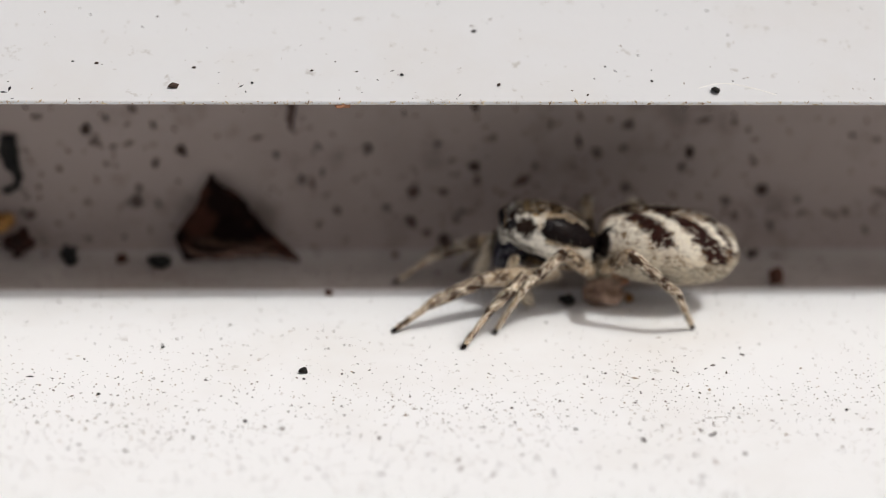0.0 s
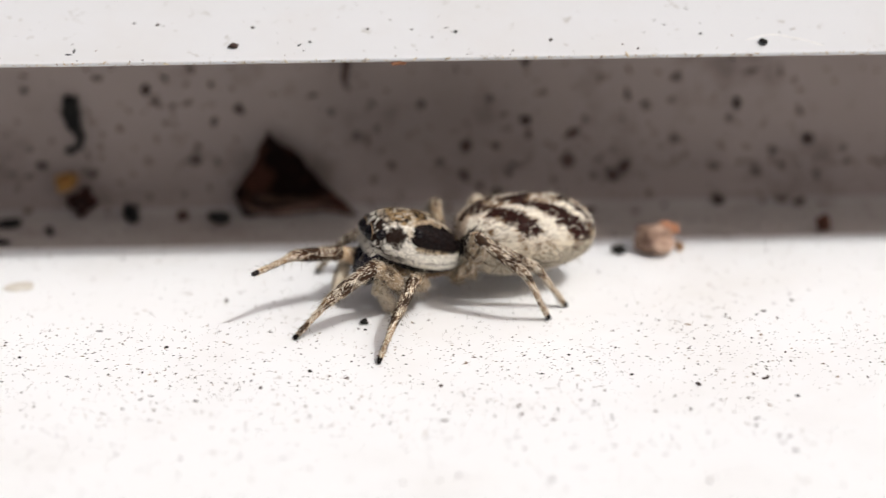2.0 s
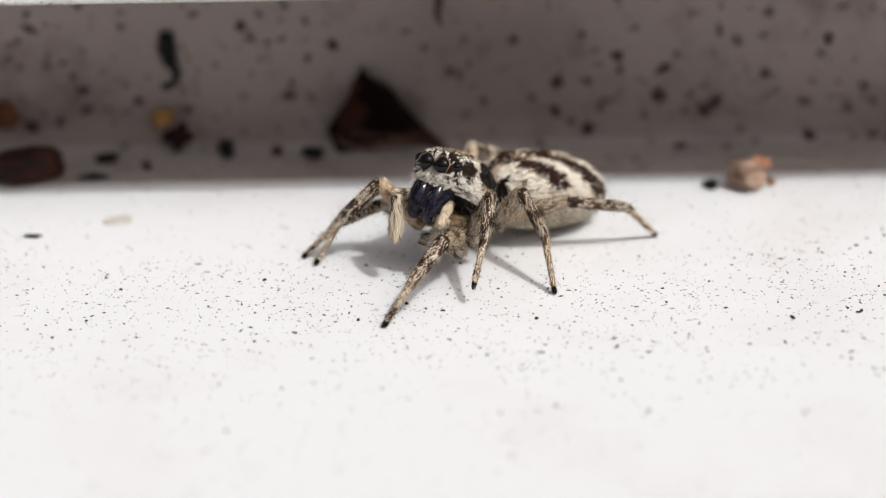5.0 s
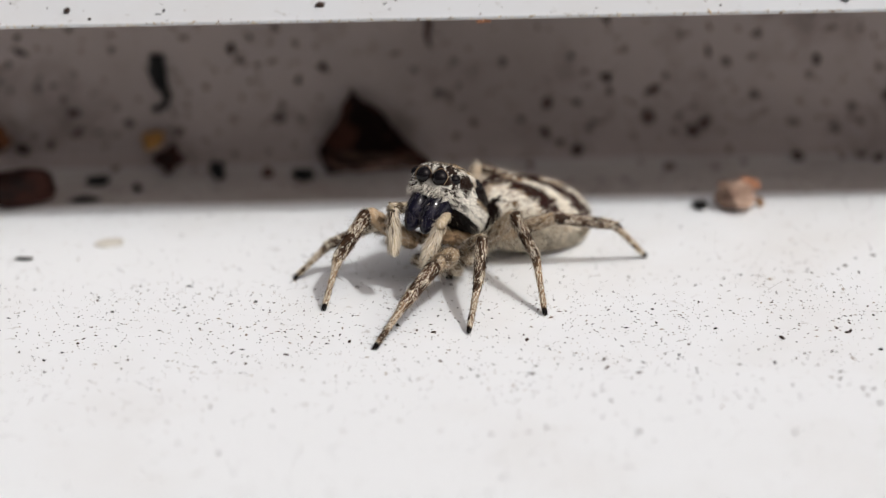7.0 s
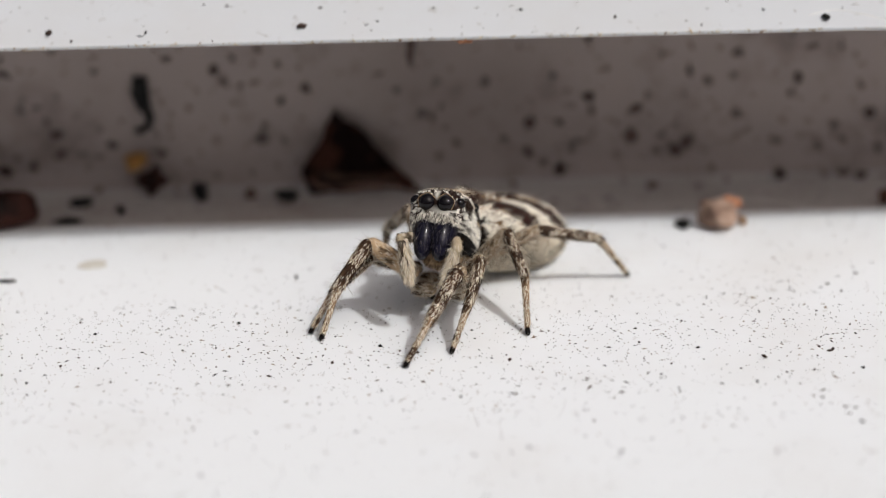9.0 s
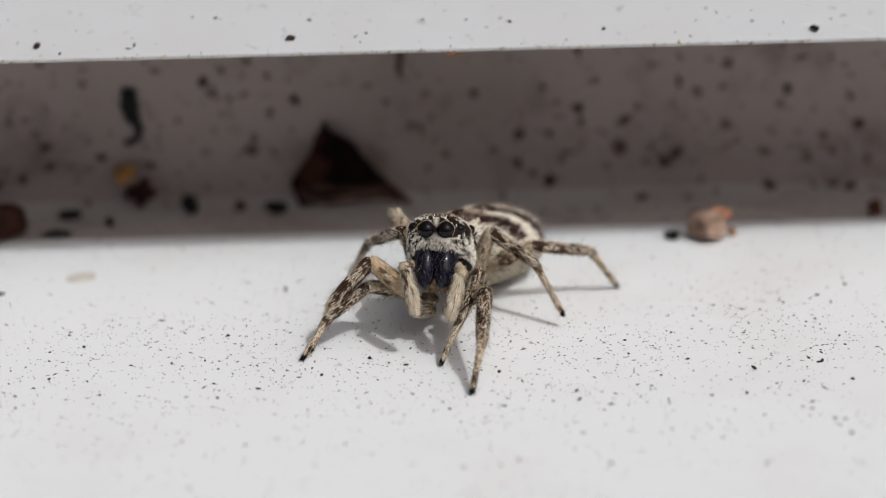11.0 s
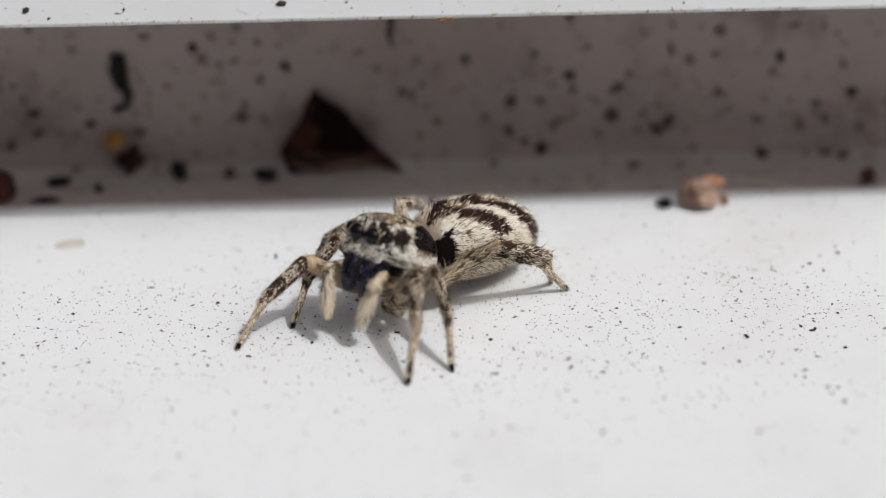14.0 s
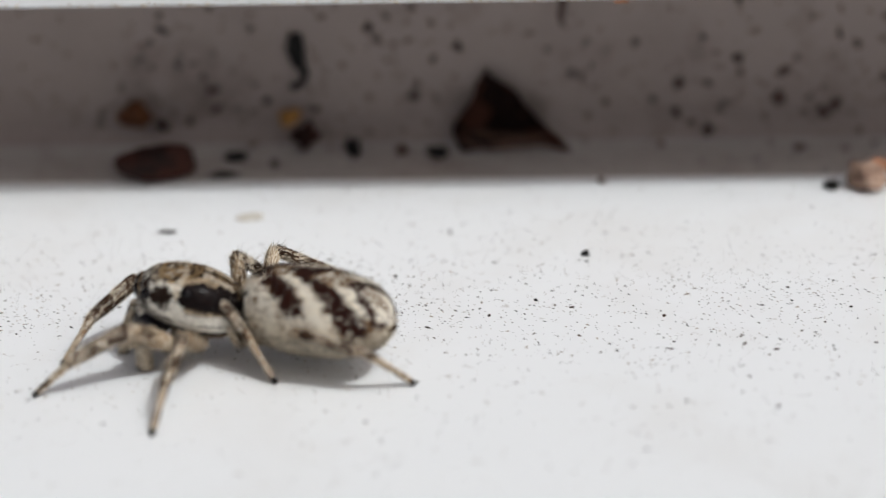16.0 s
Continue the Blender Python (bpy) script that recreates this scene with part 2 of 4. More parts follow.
def flicker(p, scale, seed=0.0):
    return noise.noise(Vector(p) * scale + Vector((seed, seed * 0.7, -seed)))


def step(a, b, x):
    f = min(max((x - a) / (b - a), 0.0), 1.0)
    return f * f * (3 - 2 * f)


WHITE, CREAM, TAN, BROWN, BLACK = (0.92, 0.90, 0.83), (0.80, 0.69, 0.50), (0.42, 0.29, 0.17), (0.045, 0.024, 0.014), (0.008, 0.006, 0.006)

carapace_shell = Shell([(-0.02, 0.20, 0.14, -0.20), (0.15, 0.42, 0.32, -0.38), (0.40, 0.60, 0.54, -0.46), (0.75, 0.72, 0.74, -0.50),
                        (1.10, 0.76, 0.84, -0.48), (1.60, 0.71, 0.88, -0.32), (1.95, 0.64, 0.83, -0.13), (2.15, 0.57, 0.73, -0.02), (2.27, 0.47, 0.63, 0.02), (2.31, 0.31, 0.50, 0.16)], 0.42, 0.74)


def carapace_colour(u, v, p):
    """Black flank patch behind the rear eye over a white crescent and a black rim; dark-flecked forehead, gold crown, a pale face."""
    x, z, y = p.x + 0.05 * flicker(p, 6.0, 3.0), p.z + 0.035 * flicker(p, 5.0), abs(p.y)
    grit = flicker(p, 13.0, 5.0) + 0.5 * flicker(p, 27.0, 9.0)
    rim = -0.32 + 0.24 * step(0.5, 2.0, x)
    band = 0.11 + 0.16 * step(1.0, 1.9, x) - 0.03 * step(0.8, 0.3, x)
    dark = mix(BROWN, BLACK, 0.6)
    gold = (0.36, 0.24, 0.115)
    pale = mix(WHITE, CREAM, 0.2)
    patch = abs((x - 0.72) / 0.74) ** 3 + abs((z - 0.32 - 0.18 * step(0.3, 1.2, x)) / (0.25 + 0.03 * step(0.5, 1.2, x))) ** 3
    if x > 2.05:
        low = step(0.45, 0.25, z)
        return pale if flicker(Vector((p.x, p.y * 22.0, p.z * 9.0)), 1.0, 2.0) + 0.5 * grit > 0.22 - 0.22 * low else dark
    if z < rim or x < 0.20:
        return BLACK
    if z < band and patch > 1.0:
        line = abs(z - 0.5 * (rim + band) + 0.03) < 0.016
        streak = flicker(Vector((p.x * 5.0, p.y * 5.0, p.z * 20.0)), 1.0, 6.0)
        return mix(pale, dark, max(0.9 * step(0.16, 0.34, streak + 0.16 * step(1.2, 1.8, x)) * step(1.3, 1.8, x), 0.7 * line))
    if patch < 1.0 and y > 0.30:
        return mix(BLACK, (0.03, 0.014, 0.010), 0.3 * step(0.1, 0.4, grit))
    if patch < 1.7 and y > 0.30 and x < 1.38:
        return mix(mix(pale, gold, 0.8), dark, 0.8 * step(0.0, 0.3, grit))
    if y > 0.40 and z < 0.74 and x >= 1.38:
        spot = math.exp(-((x - 1.50) / 0.10) ** 2 - ((z - 0.58) / 0.16) ** 2)
        smudge = math.exp(-((x - 1.80) / 0.22) ** 2 - ((z - 0.50) / 0.20) ** 2)
        c = mix(pale, dark, step(0.30, 0.55, smudge + 0.10 + 0.4 * grit))
        return mix(c, mix(pale, gold, 0.5), step(0.35, 0.6, spot))
    if x < 0.20:
        return BLACK
    if y > 0.44 and x < 1.45:
        return mix(mix(pale, gold, 0.5), dark, step(0.10, 0.40, grit))
    if x > 1.90:
        return mix(mix(pale, gold, 0.55), dark, step(-0.22, 0.12, grit))
    if x > 1.25:
        return mix(mix(gold, pale, 0.65 * step(-0.1, 0.3, flicker(p, 7.0, 21.0))), dark, step(0.05, 0.32, grit))
    if 0.36 < x < 0.98 and 0.12 < y:
        return mix(mix(pale, gold, 0.45 + 0.4 * step(0, 0.3, grit)), dark, 0.7 * step(0.16, 0.42, -grit))
    return mix(mix(gold, dark, 0.45), BLACK, step(-0.20, 0.2, grit))


abdomen_shell = Shell([(-3.22, 0.08, 0.02, -0.16), (-3.16, 0.34, 0.22, -0.34), (-2.98, 0.62, 0.46, -0.56), (-2.65, 0.86, 0.68, -0.71), (-2.20, 1.00, 0.82, -0.79), (-1.65, 1.06, 0.92, -0.80),
                       (-1.08, 1.02, 0.96, -0.78), (-0.60, 0.90, 0.94, -0.68), (-0.25, 0.71, 0.83, -0.54), (-0.05, 0.48, 0.64, -0.38), (0.04, 0.18, 0.30, -0.14)], 0.5, 0.96)


def abdomen_colour(u, v, p):
    """White coat with ragged oblique dark stripes a side, a tan midline and a pale belly."""
    a = abs(math.degrees(v)) + 7 * flicker(p, 3.0) + 5 * flicker(p, 7.0, 1.0)
    s = 1 - u + 0.030 * flicker(p, 4.5, 2.0) + 0.035 * flicker(p, 9.0, 4.0)
    grit = flicker(p, 13.0, 8.0) + 0.6 * flicker(Vector((p.x * 0.5, p.y, p.z)), 30.0, 3.0)
    pale = mix(WHITE, CREAM, 0.26 + 0.45 * max(grit, 0))
    dark = mix((0.052, 0.017, 0.012), BLACK, min(max(0.5 + 0.6 * grit, 0), 1))
    gold = (0.40, 0.25, 0.12)
    if s < (0.09 if a > 48 else 0.05):
        return BLACK if a > 48 else mix(pale, gold, 0.5)
    for lead, span, bend, half, low, high in ((0.12, 0.45, 42.0, 0.092, 48, 76), (0.43, 0.47, 36.0, 0.086, 74, 102), (0.80, 0.18, 34.0, 0.040, 72, 102)):
        d = abs(s - lead - span * (1 - math.exp(-max(a - 8, 0) / bend)))
        fade = 1 - step(low, high, a)
        if d < half * (0.65 + 0.35 * fade) and fade > 0.20 + 0.45 * grit:
            return dark if grit < 0.58 else pale
        if d < half * 1.45 and grit < -0.22 and lead < 0.6 and a < high + 20:
            return mix(gold, dark, 0.4)
    if a < 15 and s > 0.10:
        return mix(gold, dark, 0.55) if grit > -0.12 else pale
    if a < 34 and s < 0.24 and grit > 0.05:
        return mix(pale, gold, 0.6)
    if s < 0.28 and a > 30 and grit > 0.26:
        return mix(gold, dark, 0.5)
    under = step(60, 100, a)
    return mix(pale, mix((0.78, 0.70, 0.54), mix(TAN, BROWN, 0.25), step(0.18, 0.50, grit)), 0.8 * under)


def coat(shell, colour, count, length, width, lay, back, seed, skip=None, bristles=0):
    """Hair rooted over a shell, laid along 'back', plus a few upright bristles."""
    random.seed(seed)
    roots = []
    while len(roots) < count + bristles:
        u, v = random.random(), random.uniform(-math.pi, math.pi)
        w = lerp_rows(shell.rows, shell.x0 + u * (shell.x1 - shell.x0))[0]
        if random.random() > 0.12 + w / 1.1:
            continue
        p = shell.at(u, v)
        if skip and skip(p):
            continue
        n = shell.normal(u, v)
        if n.dot(p - shell.at(u, v + math.pi)) < 0:
            n = -n
        stand = len(roots) >= count
        jit = Vector((random.gauss(0, 0.22), random.gauss(0, 0.22), random.gauss(0, 0.22)))
        flow = (back - n * back.dot(n)) + jit
        d = (flow.normalized() * (1 - lay) + n * lay).normalized() if not stand else (flow * 0.5 + n).normalized()
        near = p + Vector((random.gauss(0, 0.014), random.gauss(0, 0.010), random.gauss(0, 0.010)))
        c = colour(min(max(u + random.gauss(0, 0.008), 0), 1), v, near) if not stand else random.choice(((0.05, 0.04, 0.035), (0.34, 0.30, 0.24), (0.50, 0.45, 0.37)))
        shade = random.uniform(0.8, 1.12)
        c = tuple(min(0.95, ch * shade) for ch in c)
        roots.append((p, d, length * random.uniform(0.6, 1.25) * (2.7 if stand else 1), 0.0065 if stand else width, c, n))
    return hairs(roots)


def ball(name, r, mat, seg=20, rings=12, squash=(1, 1, 1), colours=None):
    verts, faces = [], []
    for i in range(rings + 1):
        th = math.pi * i / rings
        for j in range(seg):
            ph = 2 * math.pi * j / seg
            verts.append((r * squash[0] * math.sin(th) * math.cos(ph), r * squash[1] * math.sin(th) * math.sin(ph), r * squash[2] * math.cos(th)))
    for i in range(rings):
        for j in range(seg):
            k = (j + 1) % seg
            faces.append((i * seg + j, (i + 1) * seg + j, (i + 1) * seg + k, i * seg + k))
    return mesh_of(name, verts, faces, mat, colours=None if colours is None else [colours] * len(verts))


def ring(name, r, thick, mat, colour):
    verts, faces, n, m = [], [], 28, 8
    for i in range(n):
        a = 2 * math.pi * i / n
        k = 1 + 0.05 * math.sin(5 * a)
        for j in range(m):
            b = 2 * math.pi * j / m
            rr = r * k + thick * math.cos(b)
            verts.append((thick * math.sin(b), rr * math.cos(a), rr * math.sin(a)))
    for i in range(n):
        for j in range(m):
            faces.append((i * m + j, ((i + 1) % n) * m + j, ((i + 1) % n) * m + (j + 1) % m, i * m + (j + 1) % m))
    return mesh_of(name, verts, faces, mat, colours=[colour] * len(verts))


def limb_tone(t, p, seed, pale):
    """How dark a limb is at t, 0 to 1 along it: bands at the joints and at mid length, broken by streaks that run along it."""
    band = math.exp(-(t / 0.16) ** 2) + 0.9 * math.exp(-((t - 0.62) / 0.17) ** 2)
    streak = flicker(Vector((p.x * 3.2, p.y * 11.0, p.z * 11.0)), 1.0, seed)
    broad = flicker(Vector((p.x * 2.0, p.y * 3.0, p.z * 3.0)), 1.0, seed + 3.0)
    return step(0.09, 0.36, 0.42 * band + 0.9 * streak + 0.5 * broad - 0.45 * pale)


def limb(name, length, radii, seed, count, parent, tip_black=False, pale=0.0, label="", hair_length=0.085, bristles=True, skin=(0.11, 0.058, 0.03)):
    """One segment of a leg along +x, with its coat of flat pale and dark hair as a sub-part."""
    n = len(radii) - 1
    rows = [(length * i / n, r, r * 1.05, -r * 0.95) for i, r in enumerate(radii)]
    rows = [(-radii[0] * 0.5, radii[0] * 0.45, radii[0] * 0.45, -radii[0] * 0.45)] + rows + [(length + radii[-1] * 0.5, radii[-1] * 0.45, radii[-1] * 0.45, -radii[-1] * 0.45)]
    shell = Shell(rows, 0.5, 1.0)

    def under(u, v, p):
        t = min(max(p.x / length, 0), 1)
        if tip_black and t > 0.90:
            return BLACK
        return mix(mix(skin, CREAM, 0.35 * pale), mix(BROWN, BLACK, 0.5), 0.8 * limb_tone(t, p, seed, pale))

    def colour(u, v, p):
        t = min(max(p.x / length, 0), 1)
        if tip_black and t > 0.90:
            return BLACK
        dark = limb_tone(t, p, seed, pale)
        if random.random() < 0.07 + 0.80 * dark:
            return mix((0.075, 0.038, 0.020), BLACK, random.random() * 0.9)
        return mix(mix(CREAM, WHITE, 0.1 + 0.7 * random.random()), TAN, 0.45 * random.random())

    verts, faces, cols = shell.grid(22, 14, under)
    ob = part(name, mesh_of(name, verts, faces, SKIN, colours=cols), parent, label)
    random.seed(int(seed * 10) + 5)
    hv, hf, hc = coat(shell, colour, int(count * 1.3), hair_length * 1.1, 0.0145, 0.19, Vector((1, 0, 0)), int(seed * 7) + 1, bristles=count // 10 if bristles else 0)
    part("hair", mesh_of("hair", hv, hf, FUR, smooth=False, colours=hc), ob)
    return ob


spider = new("jumping_spider")
spider.empty_display_size = 0.001
tagged(spider, label="black and white striped jumping spider standing on the sill", category="spider")

cv, cf, cc = carapace_shell.grid(64, 72, carapace_colour)
carapace = part("carapace", mesh_of("carapace", cv, cf, SKIN, colours=[mix(c, BLACK, 0.35) for c in cc]), spider, "dark carapace with a white side band")
eyes = [("eye", 2.23, 0.212, 0.46, 0.200), ("eye", 2.23, -0.212, 0.46, 0.200), ("eye", 2.11, 0.500, 0.50, 0.128), ("eye", 2.11, -0.500, 0.50, 0.128),
        ("eye", 1.62, 0.61, 0.56, 0.042), ("eye", 1.62, -0.61, 0.56, 0.042), ("eye", 1.27, 0.63, 0.57, 0.115), ("eye", 1.27, -0.63, 0.57, 0.115)]


def bare(p):
    return (0.16 < p.x < 1.40 and 0.14 < p.z and random.random() < 0.72) or any((p - Vector((x, y, z))).length < r * 1.28 for _, x, y, z, r in eyes)


hv, hf, hc = coat(carapace_shell, carapace_colour, 17000, 0.072, 0.013, 0.035, Vector((-1, 0, -0.25)), 11, bare, 60)
part("hair", mesh_of("hair", hv, hf, FUR, smooth=False, colours=hc), carapace)
for name, x, y, z, r in eyes:
    out = 0 if abs(y) < 0.3 else (40 if x > 2 else 90) * (1 if y > 0 else -1)
    part(name, ball(name, r, EYE, 24, 16), carapace, "glossy black eye", mm_pose(x, y, z, 0, 0, out))
    if r > 0.15:
        part("eye_ring", ring("eye_ring", r * 1.01, 0.008, FUR, mix(TAN, BROWN, 0.35)), carapace, "brown hairy eye rim", mm_pose(x + 0.06 * math.cos(radians(out)), y + 0.06 * math.sin(radians(out)), z, 0, 0, out))

# face hair: a pale moustache hanging over the jaws
random.seed(21)
beard = []
for _ in range(440):
    y = random.uniform(-0.54, 0.54)
    z = random.uniform(0.10, 0.30) - 0.10 * abs(y)
    x = 2.30 - 0.35 * y * y - 0.02
    d = Vector((0.75, -0.25 * y + random.gauss(0, 0.2), -0.75 + random.gauss(0, 0.15))).normalized()
    beard.append((Vector((x, y, z)), d, random.uniform(0.12, 0.22), 0.012, mix(mix(WHITE, CREAM, random.random() * 0.5), BROWN, random.random() ** 1.7)))
bv, bf, bc = hairs(beard)
part("face_hair", mesh_of("face_hair", bv, bf, FUR, smooth=False, colours=bc), carapace, "white hairs over the jaws")

jaw_shell = Shell([(-0.10, 0.17, 0.18, -0.40), (0.05, 0.24, 0.25, -0.50), (0.30, 0.275, 0.31, -0.50), (0.55, 0.245, 0.29, -0.38), (0.78, 0.175, 0.21, -0.23), (0.92, 0.11, 0.13, -0.13), (0.98, 0.05, 0.06, -0.06)], 0.5, 0.95)
jv, jf, _ = jaw_shell.grid(24, 28, lambda u, v, p: BLACK)
for side in (1, -1):
    part("chelicera", mesh_of("chelicera", jv, jf, JAW), carapace, "glossy blue-black jaw", mm_pose(1.98, 0.215 * side, 0.10, 0, 70, -3 * side))

random.seed(23)
stubble = []
for side in (1, -1):
    for _ in range(260):
        q = jaw_shell.at(random.uniform(0.1, 0.9), random.uniform(-1.6, 1.6))
        m = pose(1.98, 0.215 * side, 0.10, 0, 70, -3 * side)
        d = (Vector((0.5, random.gauss(0, 0.3), -0.7 + random.gauss(0, 0.2)))).normalized()
        stubble.append((m @ q, d, random.uniform(0.06, 0.14), 0.012, mix((0.05, 0.045, 0.05), CREAM, 0.5 * (random.random() < 0.04))))
bv, bf, bc = hairs(stubble)
part("jaw_hair", mesh_of("jaw_hair", bv, bf, FUR, smooth=False, colours=bc), carapace, "sparse hairs on the jaws")

palp_upper = [0.10, 0.12, 0.115, 0.105]
palp_lower = [0.10, 0.115, 0.135, 0.15, 0.14, 0.09]
palps = []
for side in (1, -1):
    up = limb("palp", 0.62, palp_upper, 31 + side, 260, carapace, pale=0.6, label="cream hairy palp", bristles=False, skin=(0.45, 0.36, 0.24))
    low = limb("palp_tip", 0.98, palp_lower, 41 + side, 900, carapace, pale=0.75, label="cream hairy palp tip", hair_length=0.15, bristles=False, skin=(0.50, 0.41, 0.27))
    palps.append((side, up, low))

av, af, ac = abdomen_shell.grid(90, 84, abdomen_colour)
abdomen = part("abdomen", mesh_of("abdomen", av, af, SKIN, colours=[mix(c, BROWN, 0.15) for c in ac]), spider, "striped black and white hairy abdomen")
hv, hf, hc = coat(abdomen_shell, abdomen_colour, 21000, 0.13, 0.0145, 0.14, Vector((-1, 0, -0.12)), 12, None, 260)
part("hair", mesh_of("hair", hv, hf, FUR, smooth=False, colours=hc), abdomen)
hv, hf, hc = coat(abdomen_shell, lambda u, v, p: mix(BROWN, BLACK, 0.6), 3600, 0.12, 0.012, 0.22, Vector((-1, 0, -0.2)), 14, lambda p: p.z > -0.05 and random.random() < 0.95)
part("setae", mesh_of("setae", hv, hf, FUR, smooth=False, colours=hc), abdomen, "short black bristles between the white hairs")
for side in (1, -1):
    part("spinneret", ball("spinneret", 0.10, SKIN, 12, 8, (1.5, 0.8, 0.8), BROWN), abdomen, "", mm_pose(-3.15, 0.09 * side, -0.20, 0, 0, -8 * side))

part("pedicel", ball("pedicel", 0.30, SKIN, 18, 12, (1.2, 0.85, 0.8), BLACK), spider, "", mm_pose(0, 0, -0.05))
chest = Shell([(-0.10, 0.10, 0.05, -0.10), (0.25, 0.32, 0.12, -0.20), (1.0, 0.46, 0.16, -0.28), (1.4, 0.40, 0.14, -0.22), (1.65, 0.24, 0.10, -0.14), (1.75, 0.08, 0.05, -0.06)], 0.5, 0.9)
tv, tf, tc = chest.grid(24, 24, lambda u, v, p: mix(TAN, BROWN, 0.4 + flicker(p, 8.0)))
sternum = part("sternum", mesh_of("sternum", tv, tf, SKIN, colours=tc), spider, "brown hairy underside", mm_pose(0, 0, -0.33))
hv, hf, hc = coat(chest, lambda u, v, p: mix(TAN, BROWN, random.random()), 1200, 0.10, 0.018, 0.35, Vector((-0.4, 0, -0.6)), 13)
part("hair", mesh_of("hair", hv, hf, FUR, smooth=False, colours=hc), sternum)

# hip place in the spider's space, then the lengths of femur, tibia and tarsus
LEGS = {1: ((1.55, 0.54, -0.62), (1.32, 1.25, 1.15)), 2: ((1.07, 0.56, -0.58), (1.22, 1.12, 1.10)), 3: ((0.20, 0.55, -0.52), (1.36, 1.26, 1.28)), 4: ((-0.12, 0.45, -0.44), (1.66, 1.42, 1.38))}
legs = {}
for n, (hip, lengths) in LEGS.items():
    for side in ("L", "R"):
        thick = 1.3 if n == 1 else 1.08
        sd = n * 1.7 + (0.9 if side == "R" else 0.0)
        bare_leg = n == 1 and side == "R"
        femur = limb("femur", lengths[0], [0.11 * thick, 0.150 * thick, 0.160 * thick, 0.145 * thick, 0.12 * thick], sd, 480 if bare_leg else 800, spider, pale=0.75 if bare_leg else 0.35,
                     skin=(0.38, 0.23, 0.115) if bare_leg else (0.30, 0.21, 0.13), hair_length=0.11, label="sparsely haired amber upper leg segment" if bare_leg else "mottled brown upper leg segment")
        tibia = limb("tibia", lengths[1], [0.115 * thick, 0.125 * thick, 0.118 * thick, 0.112 * thick, 0.092 * thick], sd + 20, 780, spider, pale=0.12 if side == "L" and n > 1 else 0.0, skin=(0.09, 0.05, 0.03), label="banded brown and white leg segment")
        tarsus = limb("tarsus", lengths[2], [0.088 * thick, 0.078, 0.070, 0.062, 0.064, 0.045], sd + 40, 520, spider, True, pale=0.3, skin=(0.20, 0.11, 0.055), label="pale lower leg segment with a black tip", hair_length=0.07)
        coxa = limb("coxa", 0.42, [0.13, 0.16, 0.165, 0.13], sd + 60, 300, spider, pale=0.35, label="hairy tan leg base", skin=(0.22, 0.15, 0.09), hair_length=0.13, bristles=False)
        inner, s = Vector((hip[0] + 0.04, 0.14, hip[2] + 0.06)), (1 if side == "L" else -1)
        coxa.matrix_basis = aimed(Vector((inner.x, inner.y * s, inner.z)), Vector((hip[0], hip[1] * s, hip[2])), Vector((0, 0, 1)))
        legs[side + str(n)] = (hip, lengths, femur, tibia, tarsus)

# ---- crumbs, grit and fibres ----
def thing(name, verts, faces, mat, where, label, category, group="", smooth=True):
    ob = new(name, mesh_of(name, verts, faces, mat, smooth))
    ob.matrix_basis = where
    return tagged(ob, label=label, category=category, group=group)


def bark_chip():
    """A folded triangular flake that leans against the upstand."""
    bm = bmesh.new()
    n, rows = 26, []
    for i in range(n + 1):
        f = i / n
        left = Vector((-3.38 - 0.15 * min(f / 0.3, 1) + 0.82 * max(f - 0.3, 0) / 0.7, 0, 2.15 * f))
        right = Vector((-0.50 - 2.15 * f + 0.14 * math.sin(math.pi * f), 0, 2.15 * f - 0.08 * (1 - f)))
        row = []
        for j in range(n + 1):
            g = j / n
            p = left.lerp(right, g)
            p.y = 0.30 * math.sin(3.0 * g) * (1 - f) - 0.16 * noise.noise(p * 2.2) - 0.07 * noise.noise(Vector((p.x * 3.0 + p.z * 5.0, p.z * 2.0, 2.0))) - 0.45 * (1 - f)
            p.x += 0.10 * noise.noise(p * 1.7 + Vector((4, 0, 0))) * (1 if 0 < j < n else 1.6) + 0.07 * noise.noise(p * 6.5)
            p.z += 0.10 * noise.noise(p * 1.9) * (1 if i else 0)
            row.append(bm.verts.new(p))
        rows.append(row)
    for i in range(n):
        for j in range(n):
            bm.faces.new((rows[i][j], rows[i][j + 1], rows[i + 1][j + 1], rows[i + 1][j]))
    bmesh.ops.solidify(bm, geom=bm.faces[:], thickness=0.16)
    bm.verts.index_update()
    out = [v.co.copy() for v in bm.verts], [tuple(v.index for v in f.verts) for f in bm.faces]
    bm.free()
    return out


def chip_colour(p):
    """Nearly black, red-brown in the middle of one side and at the long tip, with a tan fold near the foot."""
    n = noise.noise(p * 2.6) + 0.5 * noise.noise(p * 7.0)
    side = math.exp(-((p.x + 2.95) / 0.42) ** 2 - ((p.z - 0.95) / 0.55) ** 2)
    tip = step(-1.9, -0.8, p.x) * step(0.9, 0.4, p.z)
    c = mix((0.010, 0.006, 0.006), (0.09, 0.036, 0.025), min(1.0, step(0.15, 0.75, side + tip + 0.6 * n) + 0.12))
    fold = abs(p.z - 0.28 - 0.14 * (p.x + 2.0) ** 2 + 0.12 * n)
    return mix(c, (0.22, 0.135, 0.10), 0.8 * step(0.15, 0.03, fold) * step(-3.4, -2.6, p.x) * step(-0.9, -1.5, p.x))


cvx, cfx = bark_chip()
chip = new("bark_chip", mesh_of("bark_chip", cvx, cfx, CHIP, True, [chip_colour(p) for p in cvx]))
chip.matrix_basis = mm_pose(0, 3.92, 0.12)
tagged(chip, label="dark reddish brown triangular bark chip leaning on the upstand", category="bark chip")


